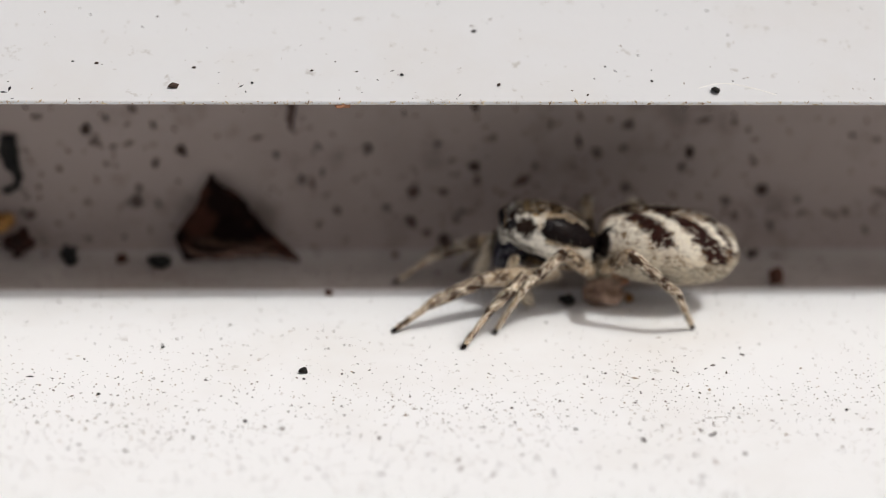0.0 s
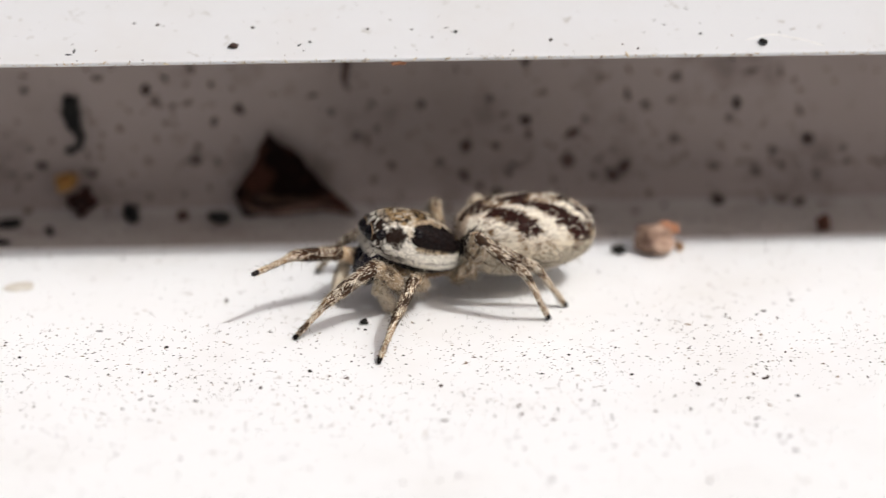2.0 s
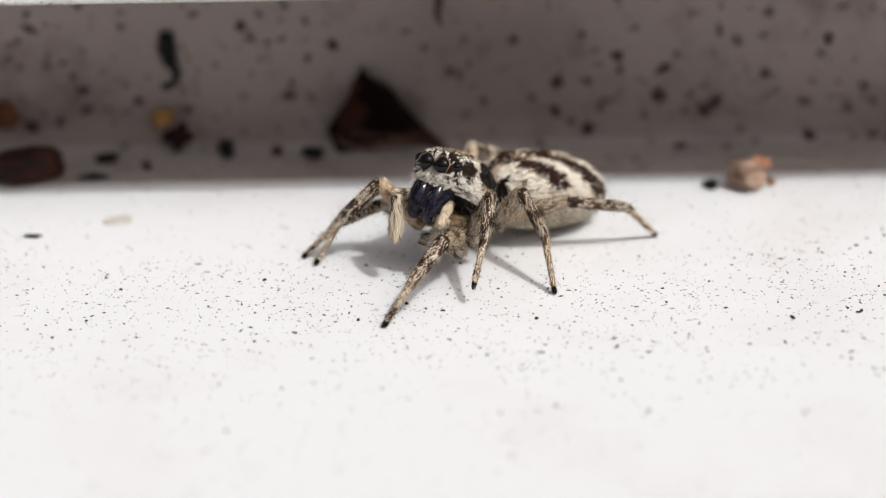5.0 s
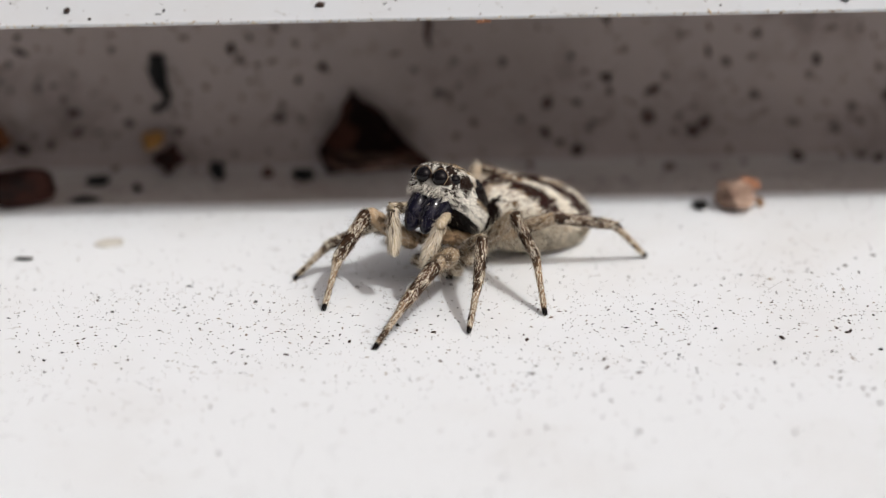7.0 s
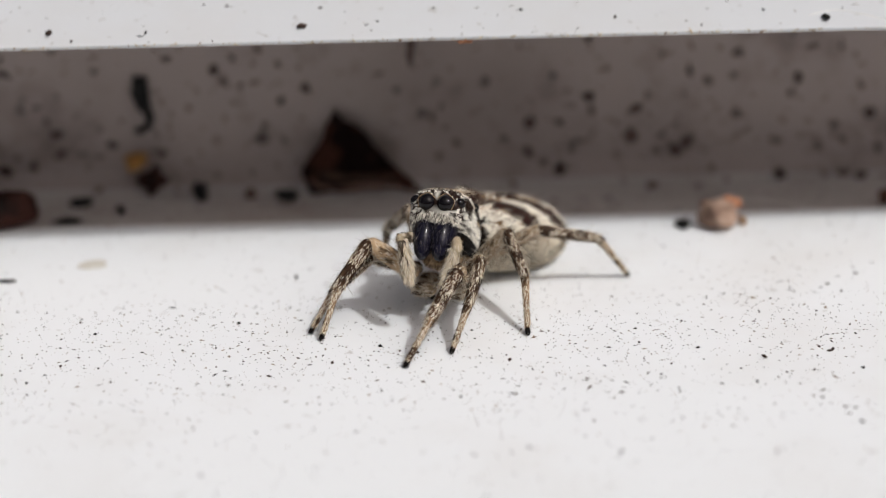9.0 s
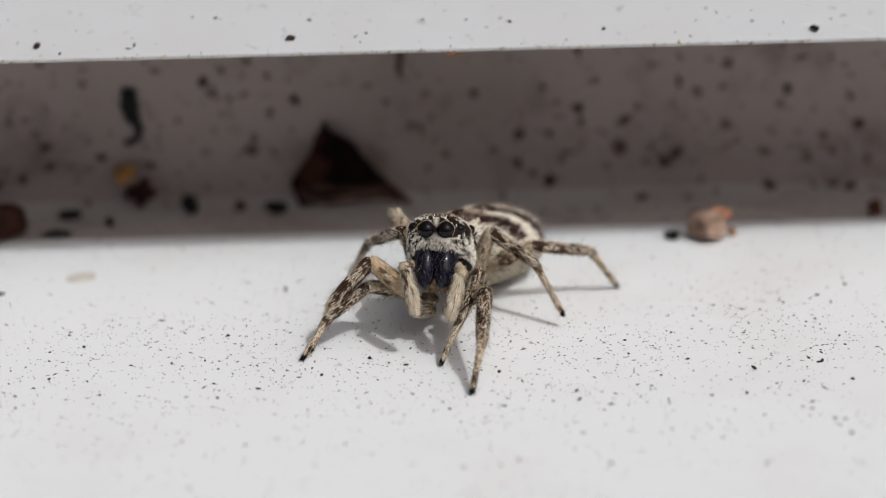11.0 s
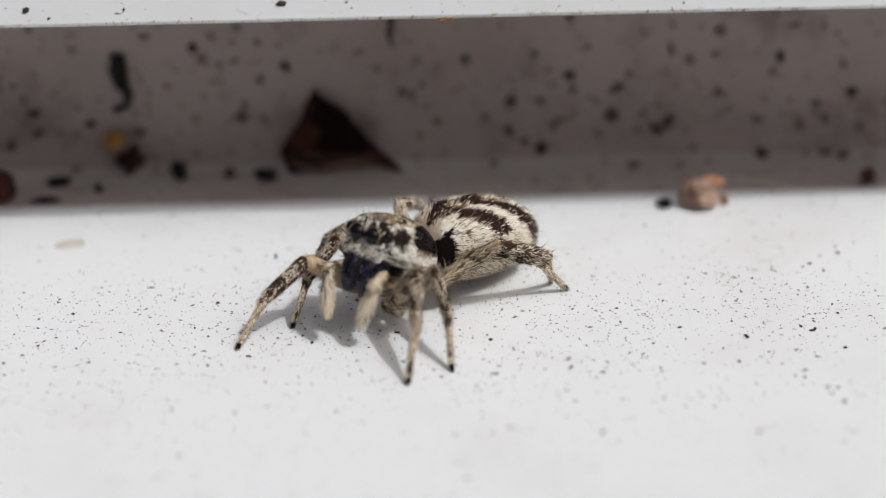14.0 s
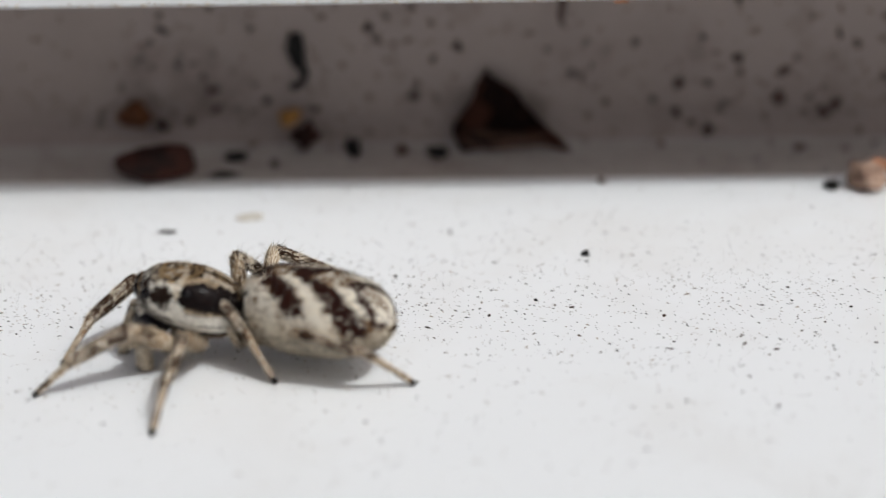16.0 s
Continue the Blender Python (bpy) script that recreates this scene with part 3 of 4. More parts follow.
def tube(points, radii, around=10):
    verts, faces = [], []
    for i, (p, r) in enumerate(zip(points, radii)):
        a, b = points[max(i - 1, 0)], points[min(i + 1, len(points) - 1)]
        d = (b - a).normalized()
        s = d.cross(Vector((0.1, 1, 0.2))).normalized()
        t = d.cross(s)
        for j in range(around):
            q = 2 * math.pi * j / around
            verts.append(p + s * r * math.cos(q) + t * r * math.sin(q))
    for i in range(len(points) - 1):
        for j in range(around):
            k = (j + 1) % around
            faces.append((i * around + j, i * around + k, (i + 1) * around + k, (i + 1) * around + j))
    faces += [tuple(range(around - 1, -1, -1)), tuple(range((len(points) - 1) * around, len(points) * around))]
    return verts, faces


def spline(points, n):
    pts = [Vector(p) for p in points]
    out = []
    for i in range(len(pts) - 1):
        p0, p1, p2, p3 = pts[max(i - 1, 0)], pts[i], pts[i + 1], pts[min(i + 2, len(pts) - 1)]
        for k in range(n):
            f = k / n
            out.append(0.5 * ((2 * p1) + (p2 - p0) * f + (2 * p0 - 5 * p1 + 4 * p2 - p3) * f * f + (3 * p1 - p0 - 3 * p2 + p3) * f**3))
    return out + [pts[-1]]


curl = spline([(-7.62, 0, 3.20), (-7.64, 0, 2.85), (-7.60, 0, 2.50), (-7.45, 0, 2.15), (-7.50, 0, 1.90), (-7.70, 0, 1.76), (-7.84, 0, 1.78)], 5)
curl_r = [0.09 + 0.15 * math.exp(-((i - 6) / 7.0) ** 2) + 0.02 * math.sin(i * 1.3) for i in range(len(curl))]
curl_v, curl_f = tube(curl, curl_r)
thing("curled_fibre", curl_v, curl_f, SOOT, mm_pose(0, WALL_Y - 0.07, 0), "black curled plant fibre stuck to the upstand", "plant fibre")

edge = spline([(-3.42, -0.42, 0.42), (-3.05, -0.55, 0.24), (-2.45, -0.58, 0.20), (-1.80, -0.50, 0.26), (-1.20, -0.46, 0.22), (-0.62, -0.48, 0.06)], 6)
edge_v, edge_f = tube(edge, [0.035 + 0.055 * math.sin(math.pi * i / (len(edge) - 1)) + 0.018 * math.sin(i * 1.9) for i in range(len(edge))])
part("curled_edge", mesh_of("curled_edge", edge_v, edge_f, CHIP, True, [mix((0.05, 0.026, 0.02), (0.20, 0.125, 0.095), 0.5 + 0.7 * flicker(p, 4.0)) for p in edge_v]), chip, "paler tan curled lower edge")

CRUMBS = [
    ("seed_husk", HUSK, (-11.10, 2.00, 0), (1.02, 0.42, 0.48), "dark brown oval seed husk lying at the foot of the upstand", "seed husk"),
    ("umber_crumb", UMBER, (-11.95, 3.85, 0.74), (0.46, 0.20, 0.28), "rusty brown crumb clinging to the upstand", "crumb"),
    ("amber_crumb", AMBER, (-7.85, 3.82, 0.80), (0.27, 0.20, 0.22), "pale amber crumb clinging to the upstand", "crumb"),
    ("bark_crumb", HUSK, (-7.42, 3.62, 0.16), (0.34, 0.24, 0.32), "dark brown bark crumb below an amber crumb", "crumb"),
    ("bark_crumb", GRIME, (-11.20, 3.95, 0.62), (0.17, 0.12, 0.16), "brown bark crumb above the seed husk", "crumb"),
    ("soot_grain", SOOT, (-6.18, 3.45, 0), (0.21, 0.19, 0.22), "round black grain at the foot of the upstand", "grain"),
    ("soot_grain", SOOT, (-9.25, 3.25, 0), (0.27, 0.15, 0.13), "flat black grain at the foot of the upstand", "grain"),
    ("soot_flake", SOOT, (-9.40, 2.20, 0), (0.33, 0.16, 0.07), "flat dark green-black flake on the shaded sill", "flake"),
    ("soot_grain", SOOT, (-8.17, 2.80, 0), (0.12, 0.10, 0.10), "small black grain on the shaded sill", "grain"),
    ("bark_crumb", BARK, (-4.91, 3.50, 0), (0.13, 0.10, 0.16), "small brown crumb beside the bark chip", "crumb"),
    ("soot_grain", SOOT, (-3.95, 3.30, 0), (0.28, 0.20, 0.17), "black grain at the corner of the bark chip", "grain"),
]
CRUMBS += [
    ("pink_stone", PINK, (6.73, 0.92, 0), (0.50, 0.36, 0.33), "pinkish brown grit stone on the sill", "stone"),
    ("orange_crumb", RUST, (7.10, 1.00, 0.34), (0.24, 0.15, 0.20), "orange crumb stuck on the pink stone", "crumb"),
    ("soot_grain", SOOT, (5.92, 0.92, 0), (0.15, 0.13, 0.12), "black grain beside the pink stone", "grain"),
    ("pale_crumb", AMBER, (7.42, 1.05, 0), (0.09, 0.08, 0.11), "small tan crumb leaning on the pink stone", "crumb"),
    ("pale_flake", PALE, (-8.46, -0.45, 0), (0.32, 0.26, 0.012), "pale beige papery flake lying on the sill", "flake"),
    ("soot_flake", SOOT, (-10.30, -1.40, 0), (0.20, 0.07, 0.04), "thin black sliver on the sill", "flake"),
    ("orange_crumb", RUST, (0.58, LIP_Y + 0.12, LIP_Z - 0.10), (0.18, 0.09, 0.08), "orange crumb under the ledge lip", "crumb"),
    ("soot_grain", SOOT, (-3.47, -1.56, 0), (0.036, 0.036, 0.03), "tiny black grain on the sill", "grain"),
    ("bark_crumb", BARK, (0.22, 1.50, 0), (0.10, 0.08, 0.06), "tiny brown crumb near the shadow's edge", "crumb"),
    ("soot_grain", SOOT, (-0.27, -2.96, 0), (0.085, 0.07, 0.065), "small black grain on the sill", "grain"),
    ("bark_crumb", BARK, (11.14, 2.08, 0), (0.17, 0.14, 0.20), "small brown crumb on the sill by the shadow", "crumb"),
]
for i, (name, mat, where, size, label, category) in enumerate(CRUMBS):
    bv, bf = blob(i + 1, *size, rough={"seed_husk": 0.16, "pink_stone": 0.42}.get(name, 0.48), level=4 if name in ("seed_husk", "pink_stone", "orange_crumb") else 3)
    thing(name, bv, bf, mat, mm_pose(*where, 0, 0, random.Random(i).uniform(-15, 15)), label, category)

SLOPE = math.atan2(LIP_Z + 10.5 - ledge_line[12][1], LIP_Y + 26 - ledge_line[12][0])


def on_ledge(x, up):
    """The point of the ledge's slope that lies that far up from its lip."""
    a = ledge_line[12]
    return x, a[0] + up * math.cos(SLOPE), a[1] + up * math.sin(SLOPE)


silk = spline([(7.2, 1.35, 0.62), (7.8, 1.5, 0.50), (8.6, 1.7, 0.30), (9.4, 1.8, 0.04)], 8)
sv, sf = tube(silk, [0.006] * len(silk), 6)
thing("silk_thread", sv, sf, FIBRE, mm_pose(0, 0, 0), "fine pale silk thread from the pink stone", "thread")
hair_line = spline([on_ledge(*p) for p in ((8.50, 0.47), (9.08, 0.64), (9.70, 0.47), (10.20, 0.23))], 8)
sv, sf = tube(hair_line, [0.010] * len(hair_line), 6)
thing("lint_fibre", sv, sf, FIBRE, SKEW, "pale lint fibre on the ledge lip", "fibre")

# single grains of dirt on the sill, belt by belt from its front edge: x, y, half width
SPECKS = []
SPECKS += [(3.41, -10.44, 0.054), (0.52, -10.43, 0.036), (1.62, -10.2, 0.04), (8.33, -9.43, 0.056), (-1.84, -9.32, 0.032), (4.54, -9.23, 0.037), (-2.69, -9.19, 0.037), (2.96, -9.11, 0.037), (4.77, -9.07, 0.037), (5.51, -8.86, 0.028), (8.11, -8.76, 0.042), (6.71, -8.56, 0.038), (7.73, -8.33, 0.043), (4.89, -8.22, 0.028), (1.3, -7.92, 0.024), (0.29, -7.9, 0.038), (1.44, -7.82, 0.038), (-0.26, -7.69, 0.024), (2.45, -7.66, 0.033)]
SPECKS += [(5.76, -7.59, 0.036), (4.27, -7.59, 0.029), (1.98, -7.4, 0.024), (0.63, -7.34, 0.024), (2.95, -7.27, 0.042), (-0.95, -7.18, 0.024), (2.63, -7.14, 0.03), (7.19, -7.13, 0.042), (4.55, -7.08, 0.036), (7.78, -7.05, 0.043), (4.26, -7.03, 0.042), (8.82, -7.02, 0.055), (-6.27, -6.92, 0.024), (-7.12, -6.83, 0.043), (-8.92, -6.79, 0.049), (-3.77, -6.72, 0.048), (4.81, -6.6, 0.043), (5.53, -6.42, 0.031), (6.83, -6.37, 0.074), (7.97, -6.37, 0.031), (-1.66, -6.33, 0.024), (-4.94, -6.2, 0.024), (2.36, -6.2, 0.024), (-9.16, -6.18, 0.031), (7.42, -6.18, 0.025), (-2.44, -6.16, 0.061), (-7.48, -6.15, 0.031), (8.28, -6.14, 0.05), (-4.37, -6.11, 0.025), (-9.64, -6.07, 0.025), (-1.67, -6.06, 0.024), (-8.32, -6, 0.05)]
SPECKS += [(0.73, -5.98, 0.024), (8.08, -5.93, 0.044), (2.75, -5.91, 0.025)]
SPECKS += [(5.47, -5.85, 0.049), (7.64, -5.85, 0.025), (-2.81, -5.83, 0.031), (-1.03, -5.81, 0.025), (-0.63, -5.75, 0.05), (0.2, -5.7, 0.031), (-5.53, -5.67, 0.025), (-7.99, -5.6, 0.031), (-4.01, -5.57, 0.031), (-9.23, -5.54, 0.031), (-9.74, -5.54, 0.025), (2.18, -5.52, 0.031), (4.23, -5.51, 0.037), (-4.53, -5.46, 0.025), (-9.53, -5.44, 0.025), (-1.42, -5.39, 0.05), (-4.31, -5.36, 0.025), (8.73, -5.33, 0.025), (8.98, -5.32, 0.038), (-2.71, -5.18, 0.025), (6.4, -5.18, 0.025), (-0.37, -5.14, 0.025), (5.97, -5.07, 0.025), (2.74, -5.05, 0.025), (-0.53, -4.94, 0.038), (5.73, -4.94, 0.025), (4.05, -4.89, 0.025), (-7.32, -4.86, 0.025), (8.95, -4.85, 0.038), (2.29, -4.83, 0.038), (4.21, -4.81, 0.044), (-0.27, -4.72, 0.025)]
SPECKS += [(3.59, -4.66, 0.025), (-4, -4.62, 0.025)]
SPECKS += [(6.87, -4.56, 0.032), (7.75, -4.52, 0.026), (1.58, -4.51, 0.025), (-1.64, -4.5, 0.031), (5.18, -4.38, 0.025), (8.45, -4.37, 0.026), (8.29, -4.3, 0.026), (1.34, -4.27, 0.025), (-6.95, -4.26, 0.026), (8.63, -4.23, 0.032), (7.06, -4.09, 0.032), (8.34, -4.09, 0.032), (-4.21, -4.07, 0.025), (9.44, -3.85, 0.026), (-6.52, -3.62, 0.026), (6.84, -3.58, 0.026), (-5.54, -3.48, 0.026), (2.25, -3.28, 0.026), (-0.4, -3.21, 0.031), (-4.35, -3.21, 0.026), (6.4, -3.06, 0.039), (9.09, -3.05, 0.053), (8.01, -3.02, 0.039), (0.84, -2.97, 0.031), (1.19, -2.82, 0.031), (6.16, -2.79, 0.033), (7.96, -2.79, 0.033), (8.84, -2.65, 0.046), (4.22, -2.49, 0.026), (5.76, -2.19, 0.027), (9.6, -2.07, 0.048), (9.61, -1.71, 0.043)]
SPECKS += [(0.63, -1.45, 0.032), (5.24, -1.23, 0.027), (0.38, -0.66, 0.033), (5.32, -0.2, 0.038)]
grain_meshes = [mesh_of("dirt_grain", *blob(60 + i, 1.0, 0.72, 0.6, 0.5, 1), GRIME if i % 3 else SOOT) for i in range(6)]
for i, (x, y, r) in enumerate(SPECKS):
    ob = new("dirt_grain", grain_meshes[i % 6])
    ob.matrix_basis = mm_pose(x, y, 0, 0, 0, i * 47.0) @ Matrix.Diagonal((r * (1.0, 1.3, 0.85)[i % 3], r * 0.9, r * 0.8, 1))
    tagged(ob, label="tiny dark dirt grain lying on the white sill", category="dirt grain", group="dirt grains on the sill")

# spots of grime on the upstand, black, brown and faint: x, z, half width
SPOTS = {GRIME: [(-9.88, 1.70, 0.15), (-5.72, 3.33, 0.135), (-3.42, 2.78, 0.145), (3.09, 0.45, 0.145), (3.80, 3.90, 0.12), (3.83, 2.38, 0.14), (9.18, 2.75, 0.135), (11.07, 1.77, 0.14), (-11.14, 3.73, 0.11)],
         STAIN: [(-5.53, 3.01, 0.115), (-10.54, 0.82, 0.125), (0.41, 1.20, 0.11), (2.31, 1.70, 0.135), (2.26, 0.90, 0.16), (2.66, 0.64, 0.11), (3.90, 2.00, 0.11), (4.93, 1.28, 0.17), (6.38, 1.08, 0.20), (6.08, 0.87, 0.15)]}
SPOTS[FAINT] = [(-6.92, 3.66, 0.12), (-4.58, 1.46, 0.16), (-5.78, 1.42, 0.10), (-4.50, 1.80, 0.085), (-1.10, 2.66, 0.10), (-0.45, 2.00, 0.12), (-4.04, 1.40, 0.085), (-9.81, 3.95, 0.10), (-0.04, 0.84, 0.11), (-5.78, 0.51, 0.085),
                (-7.38, 1.18, 0.09), (-8.79, 3.36, 0.09), (-6.53, 0.86, 0.075), (1.16, 2.84, 0.13), (3.40, 0.98, 0.12), (4.27, 3.12, 0.085)]
SPOTS[FAINT] += [(4.57, 0.76, 0.10), (5.59, 0.85, 0.10), (7.01, 0.40, 0.10), (7.62, 1.80, 0.125), (7.67, 1.22, 0.09), (6.87, 2.72, 0.125), (7.52, 2.86, 0.10), (7.64, 3.46, 0.125), (8.67, 1.07, 0.15), (9.03, 2.34, 0.11),
                 (9.77, 0.89, 0.15), (10.19, 1.44, 0.11), (11.31, 0.78, 0.125), (1.65, 1.28, 0.11), (5.33, 2.38, 0.10)]
# the same on the painted shade strip along its foot: x, y, half width
FOOT_SPOTS = {GRIME: [(8.76, 3.80, 0.15), (10.84, 3.70, 0.16), (3.41, 2.16, 0.06), (4.25, 2.93, 0.075), (5.94, 2.18, 0.06), (9.60, 2.60, 0.05)],
              STAIN: [(-8.86, 3.80, 0.11), (5.42, 3.52, 0.15), (10.39, 3.78, 0.15), (1.85, 3.69, 0.10), (2.88, 2.88, 0.075), (3.61, 2.97, 0.05), (8.36, 2.93, 0.06)],
              FAINT: [(6.62, 3.48, 0.09), (7.37, 3.66, 0.10), (9.91, 3.76, 0.09)]}


def seal_height(y):
    return float(np.interp(y, [p[0] for p in shade_strip_line[1:8]], [p[1] for p in shade_strip_line[1:8]]))


def grime_spots():
    for mat, wall_rows in SPOTS.items():
        meshes = [mesh_of("grime_spot", *blob(80 + i, 1.0, 0.85, 0.22, 0.6, 3), mat) for i in range(3)]
        for i, (x, z, r) in enumerate(wall_rows + FOOT_SPOTS[mat]):
            if i < len(wall_rows):
                lean = math.acos(min(max((COVE - z) / COVE, 0.0), 1.0))
                y = WALL_Y - COVE + COVE * math.sin(lean)
            else:
                y, z = z, seal_height(z)
                lean = math.atan((seal_height(y + 0.05) - seal_height(y - 0.05)) / 0.1)
            ob = new("grime_spot", meshes[i % 3])
            ob.matrix_basis = mm_pose(x, y, z, math.degrees(lean), 0, 0) @ Matrix.Rotation(i * 1.3, 4, "Z") @ Matrix.Diagonal((r, r * (0.7, 1.0, 0.85, 1.2)[i % 4], r, 1))
            tagged(ob, label={GRIME: "dark grime spot stuck to the plastic upstand", STAIN: "brown grime spot stuck to the plastic upstand", FAINT: "faint grey-brown smear on the plastic upstand"}[mat], category="grime spot", group="grime spots on the upstand")


grime_spots()

streak_v, streak_f = blob(97, 0.10, 0.05, 0.34, 0.5, 3)
thing("drip_stain", streak_v, streak_f, STAIN, mm_pose(-0.75, WALL_Y, 3.30, 0, 6, 0), "brown drip stain down the plastic upstand", "stain")

# x, distance up the ledge from its lip, half width
SPOTS_LEDGE = [(-3.14, 0.46, 0.12), (8.85, 0.32, 0.12), (-8.89, 0.41, 0.11), (-2.72, 1.15, 0.05), (1.9, 0.9, 0.05), (4.04, 0.53, 0.06), (-0.11, 1.05, 0.04), (-1.41, 0.61, 0.04), (-8.35, 0.13, 0.05), (-4.88, 1.3, 0.05), (7.47, 0.69, 0.04), (5.99, 0.19, 0.04), (14.31, 1.75, 0.1)]
for i, (x, up, r) in enumerate(SPOTS_LEDGE):
    ob = new("dirt_grain", grain_meshes[(i * 2 + 1) % 6])
    ob.matrix_basis = SKEW @ mm_pose(*on_ledge(x, up)) @ Matrix.Rotation(SLOPE, 4, "X") @ Matrix.Rotation(i * 2.1, 4, "Z") @ Matrix.Scale(r, 4)
    tagged(ob, label="tiny dark dirt grain lying on the white ledge", category="dirt grain", group="dirt grains on the ledge")


def dust(name, count, seed, place, size, palette, label):
    """Countless fine grains in one mesh; place gives a point and a normal."""
    rnd = random.Random(seed)
    verts, faces, cols = [], [], []
    for _ in range(count):
        p, n = place(rnd)
        r = size * math.exp(rnd.gauss(0, 0.42))
        t = n.orthogonal().normalized()
        t.rotate(Matrix.Rotation(rnd.uniform(0, 6.28), 3, n))
        b = n.cross(t)
        long = rnd.choice((1.0, 1.2, 1.6, 2.6))
        k = len(verts)
        verts += [p + t * r * long, p + b * r * 0.8, p - t * r * long * 0.8, p - b * r * 0.7, p + n * r * 0.7 + t * r * 0.2]
        faces += [(k, k + 1, k + 4), (k + 1, k + 2, k + 4), (k + 2, k + 3, k + 4), (k + 3, k, k + 4)]
        c = rnd.choice(palette)
        shade = rnd.uniform(0.7, 1.3)
        cols += [tuple(v * shade for v in c)] * 5
    ob = new(name, mesh_of(name, verts, faces, DUST, False, cols))
    return tagged(ob, label=label, category="dust", kind="stuff")


GRIT = [(0.02, 0.02, 0.024), (0.03, 0.03, 0.03), (0.05, 0.04, 0.035), (0.10, 0.07, 0.05), (0.22, 0.16, 0.11), (0.30, 0.25, 0.20)]


def floor_place(rnd):
    while True:
        x, y = rnd.uniform(-15, 16), rnd.uniform(-17, 3.4)
        thick = 0.14 + 0.86 * math.exp(-((y + 5.3) / 3.0) ** 2) + 0.5 * (y > 2.2)
        if rnd.random() < thick * (0.55 + 0.8 * noise.noise(Vector((x * 0.35, y * 0.35, 1.0)))):
            return Vector((x, y, 0)), Vector((0, 0, 1))


def wall_place(rnd):
    z = COVE + (LIP_Z - COVE) * rnd.random() ** 1.6
    return Vector((rnd.uniform(-15, 16), WALL_Y, z)), Vector((0, -1, 0))


def cove_place(rnd):
    a = radians(rnd.uniform(0, 80))
    n = Vector((0, -math.sin(a), math.cos(a)))
    return Vector((rnd.uniform(-15, 16), WALL_Y - COVE, COVE)) - n * COVE, n


def ledge_place(rnd):
    f = rnd.random() ** 1.5
    y = LIP_Y + 0.03 + 7 * f
    return Vector((rnd.uniform(-15, 18), y, ledge_line[12][1] + (y - ledge_line[12][0]) * math.tan(SLOPE))), Vector((0, -math.sin(SLOPE), math.cos(SLOPE)))


def lip_place(rnd):
    a = radians(rnd.uniform(-200, -120))
    n = Vector((0, math.cos(a), math.sin(a)))
    return Vector((rnd.uniform(-15, 18), LIP_Y + NOSE, LIP_Z + NOSE)) + n * NOSE, n


def strip_place(rnd):
    y = WALL_Y - COVE - 1.25 * rnd.random() ** 1.6
    return Vector((rnd.uniform(-16, 17), y, seal_height(y) if y > shade_strip_line[0][0] else 0.0)), Vector((0, 0, 1))


DIRT = [(0.16, 0.12, 0.09), (0.22, 0.17, 0.13), (0.28, 0.23, 0.18), (0.10, 0.075, 0.055)]
dust("lip_dust", 700, 9, lip_place, 0.016, [(0.50, 0.43, 0.30), (0.44, 0.36, 0.25), (0.55, 0.48, 0.36), (0.30, 0.22, 0.15)], "thin brown line of dirt along the ledge lip").matrix_basis = SKEW
# partly settled dirt, partly grains packed towards the upstand to darken the shaded sill
dust("foot_dust", 2200, 10, strip_place, 0.016, DIRT, "brown dirt on the sill along the upstand, thickened to deepen its shade")
dust("sill_dust", 7600, 5, floor_place, 0.0135, GRIT, "fine dark specks of dust scattered over the sill")
dust("sill_grit", 110, 11, floor_place, 0.027, [(0.012, 0.012, 0.014), (0.02, 0.018, 0.018), (0.06, 0.035, 0.03)], "coarser black grains of dirt scattered over the sill")
dust("upstand_dust", 480, 6, wall_place, 0.055, [(0.07, 0.05, 0.045), (0.11, 0.075, 0.062), (0.15, 0.11, 0.095)], "fine dark grime specks over the upstand")
dust("corner_dust", 200, 7, cove_place, 0.035, GRIT, "fine brown dust gathered in the corner")
dust("ledge_dust", 260, 8, ledge_place, 0.022, GRIT, "fine specks of dust on the ledge").matrix_basis = SKEW

# ---- how the spider moves ----
# seconds, waist x, y, z, then head yaw and pitch, abdomen yaw and pitch in degrees
BODY = [
    (0, 6.60, 0.75, 1.60, 178, 5, 173, 0),
    (0.5, 4.96, 0.71, 1.30, 180, 5, 174, 0),
    (1, 4.57, 0.44, 1.25, 184, 8, 174, -2),
    (1.5, 2.69, -0.08, 1.24, 188, 6, 181, -3),
    (2, 1.94, -1.48, 1.22, 197, 8, 195, -5),
    (2.5, 0.63, -2.32, 1.19, 207, 12, 205, 5),
    (3, 0.63, -2.32, 1.19, 207, 12, 205, 5),
    (3.5, 0.54, -2.30, 1.19, 212, 12, 201, 5),
    (4, 0.33, -2.37, 1.19, 227, 21, 211, 4),
    (6.5, 0.28, -2.01, 1.14, 238, 32, 212, 12),
    (7, 0.28, -2.01, 1.14, 238, 32, 212, 12),
    (7.5, 0.42, -1.75, 1.14, 244, 34, 216, 12),
]
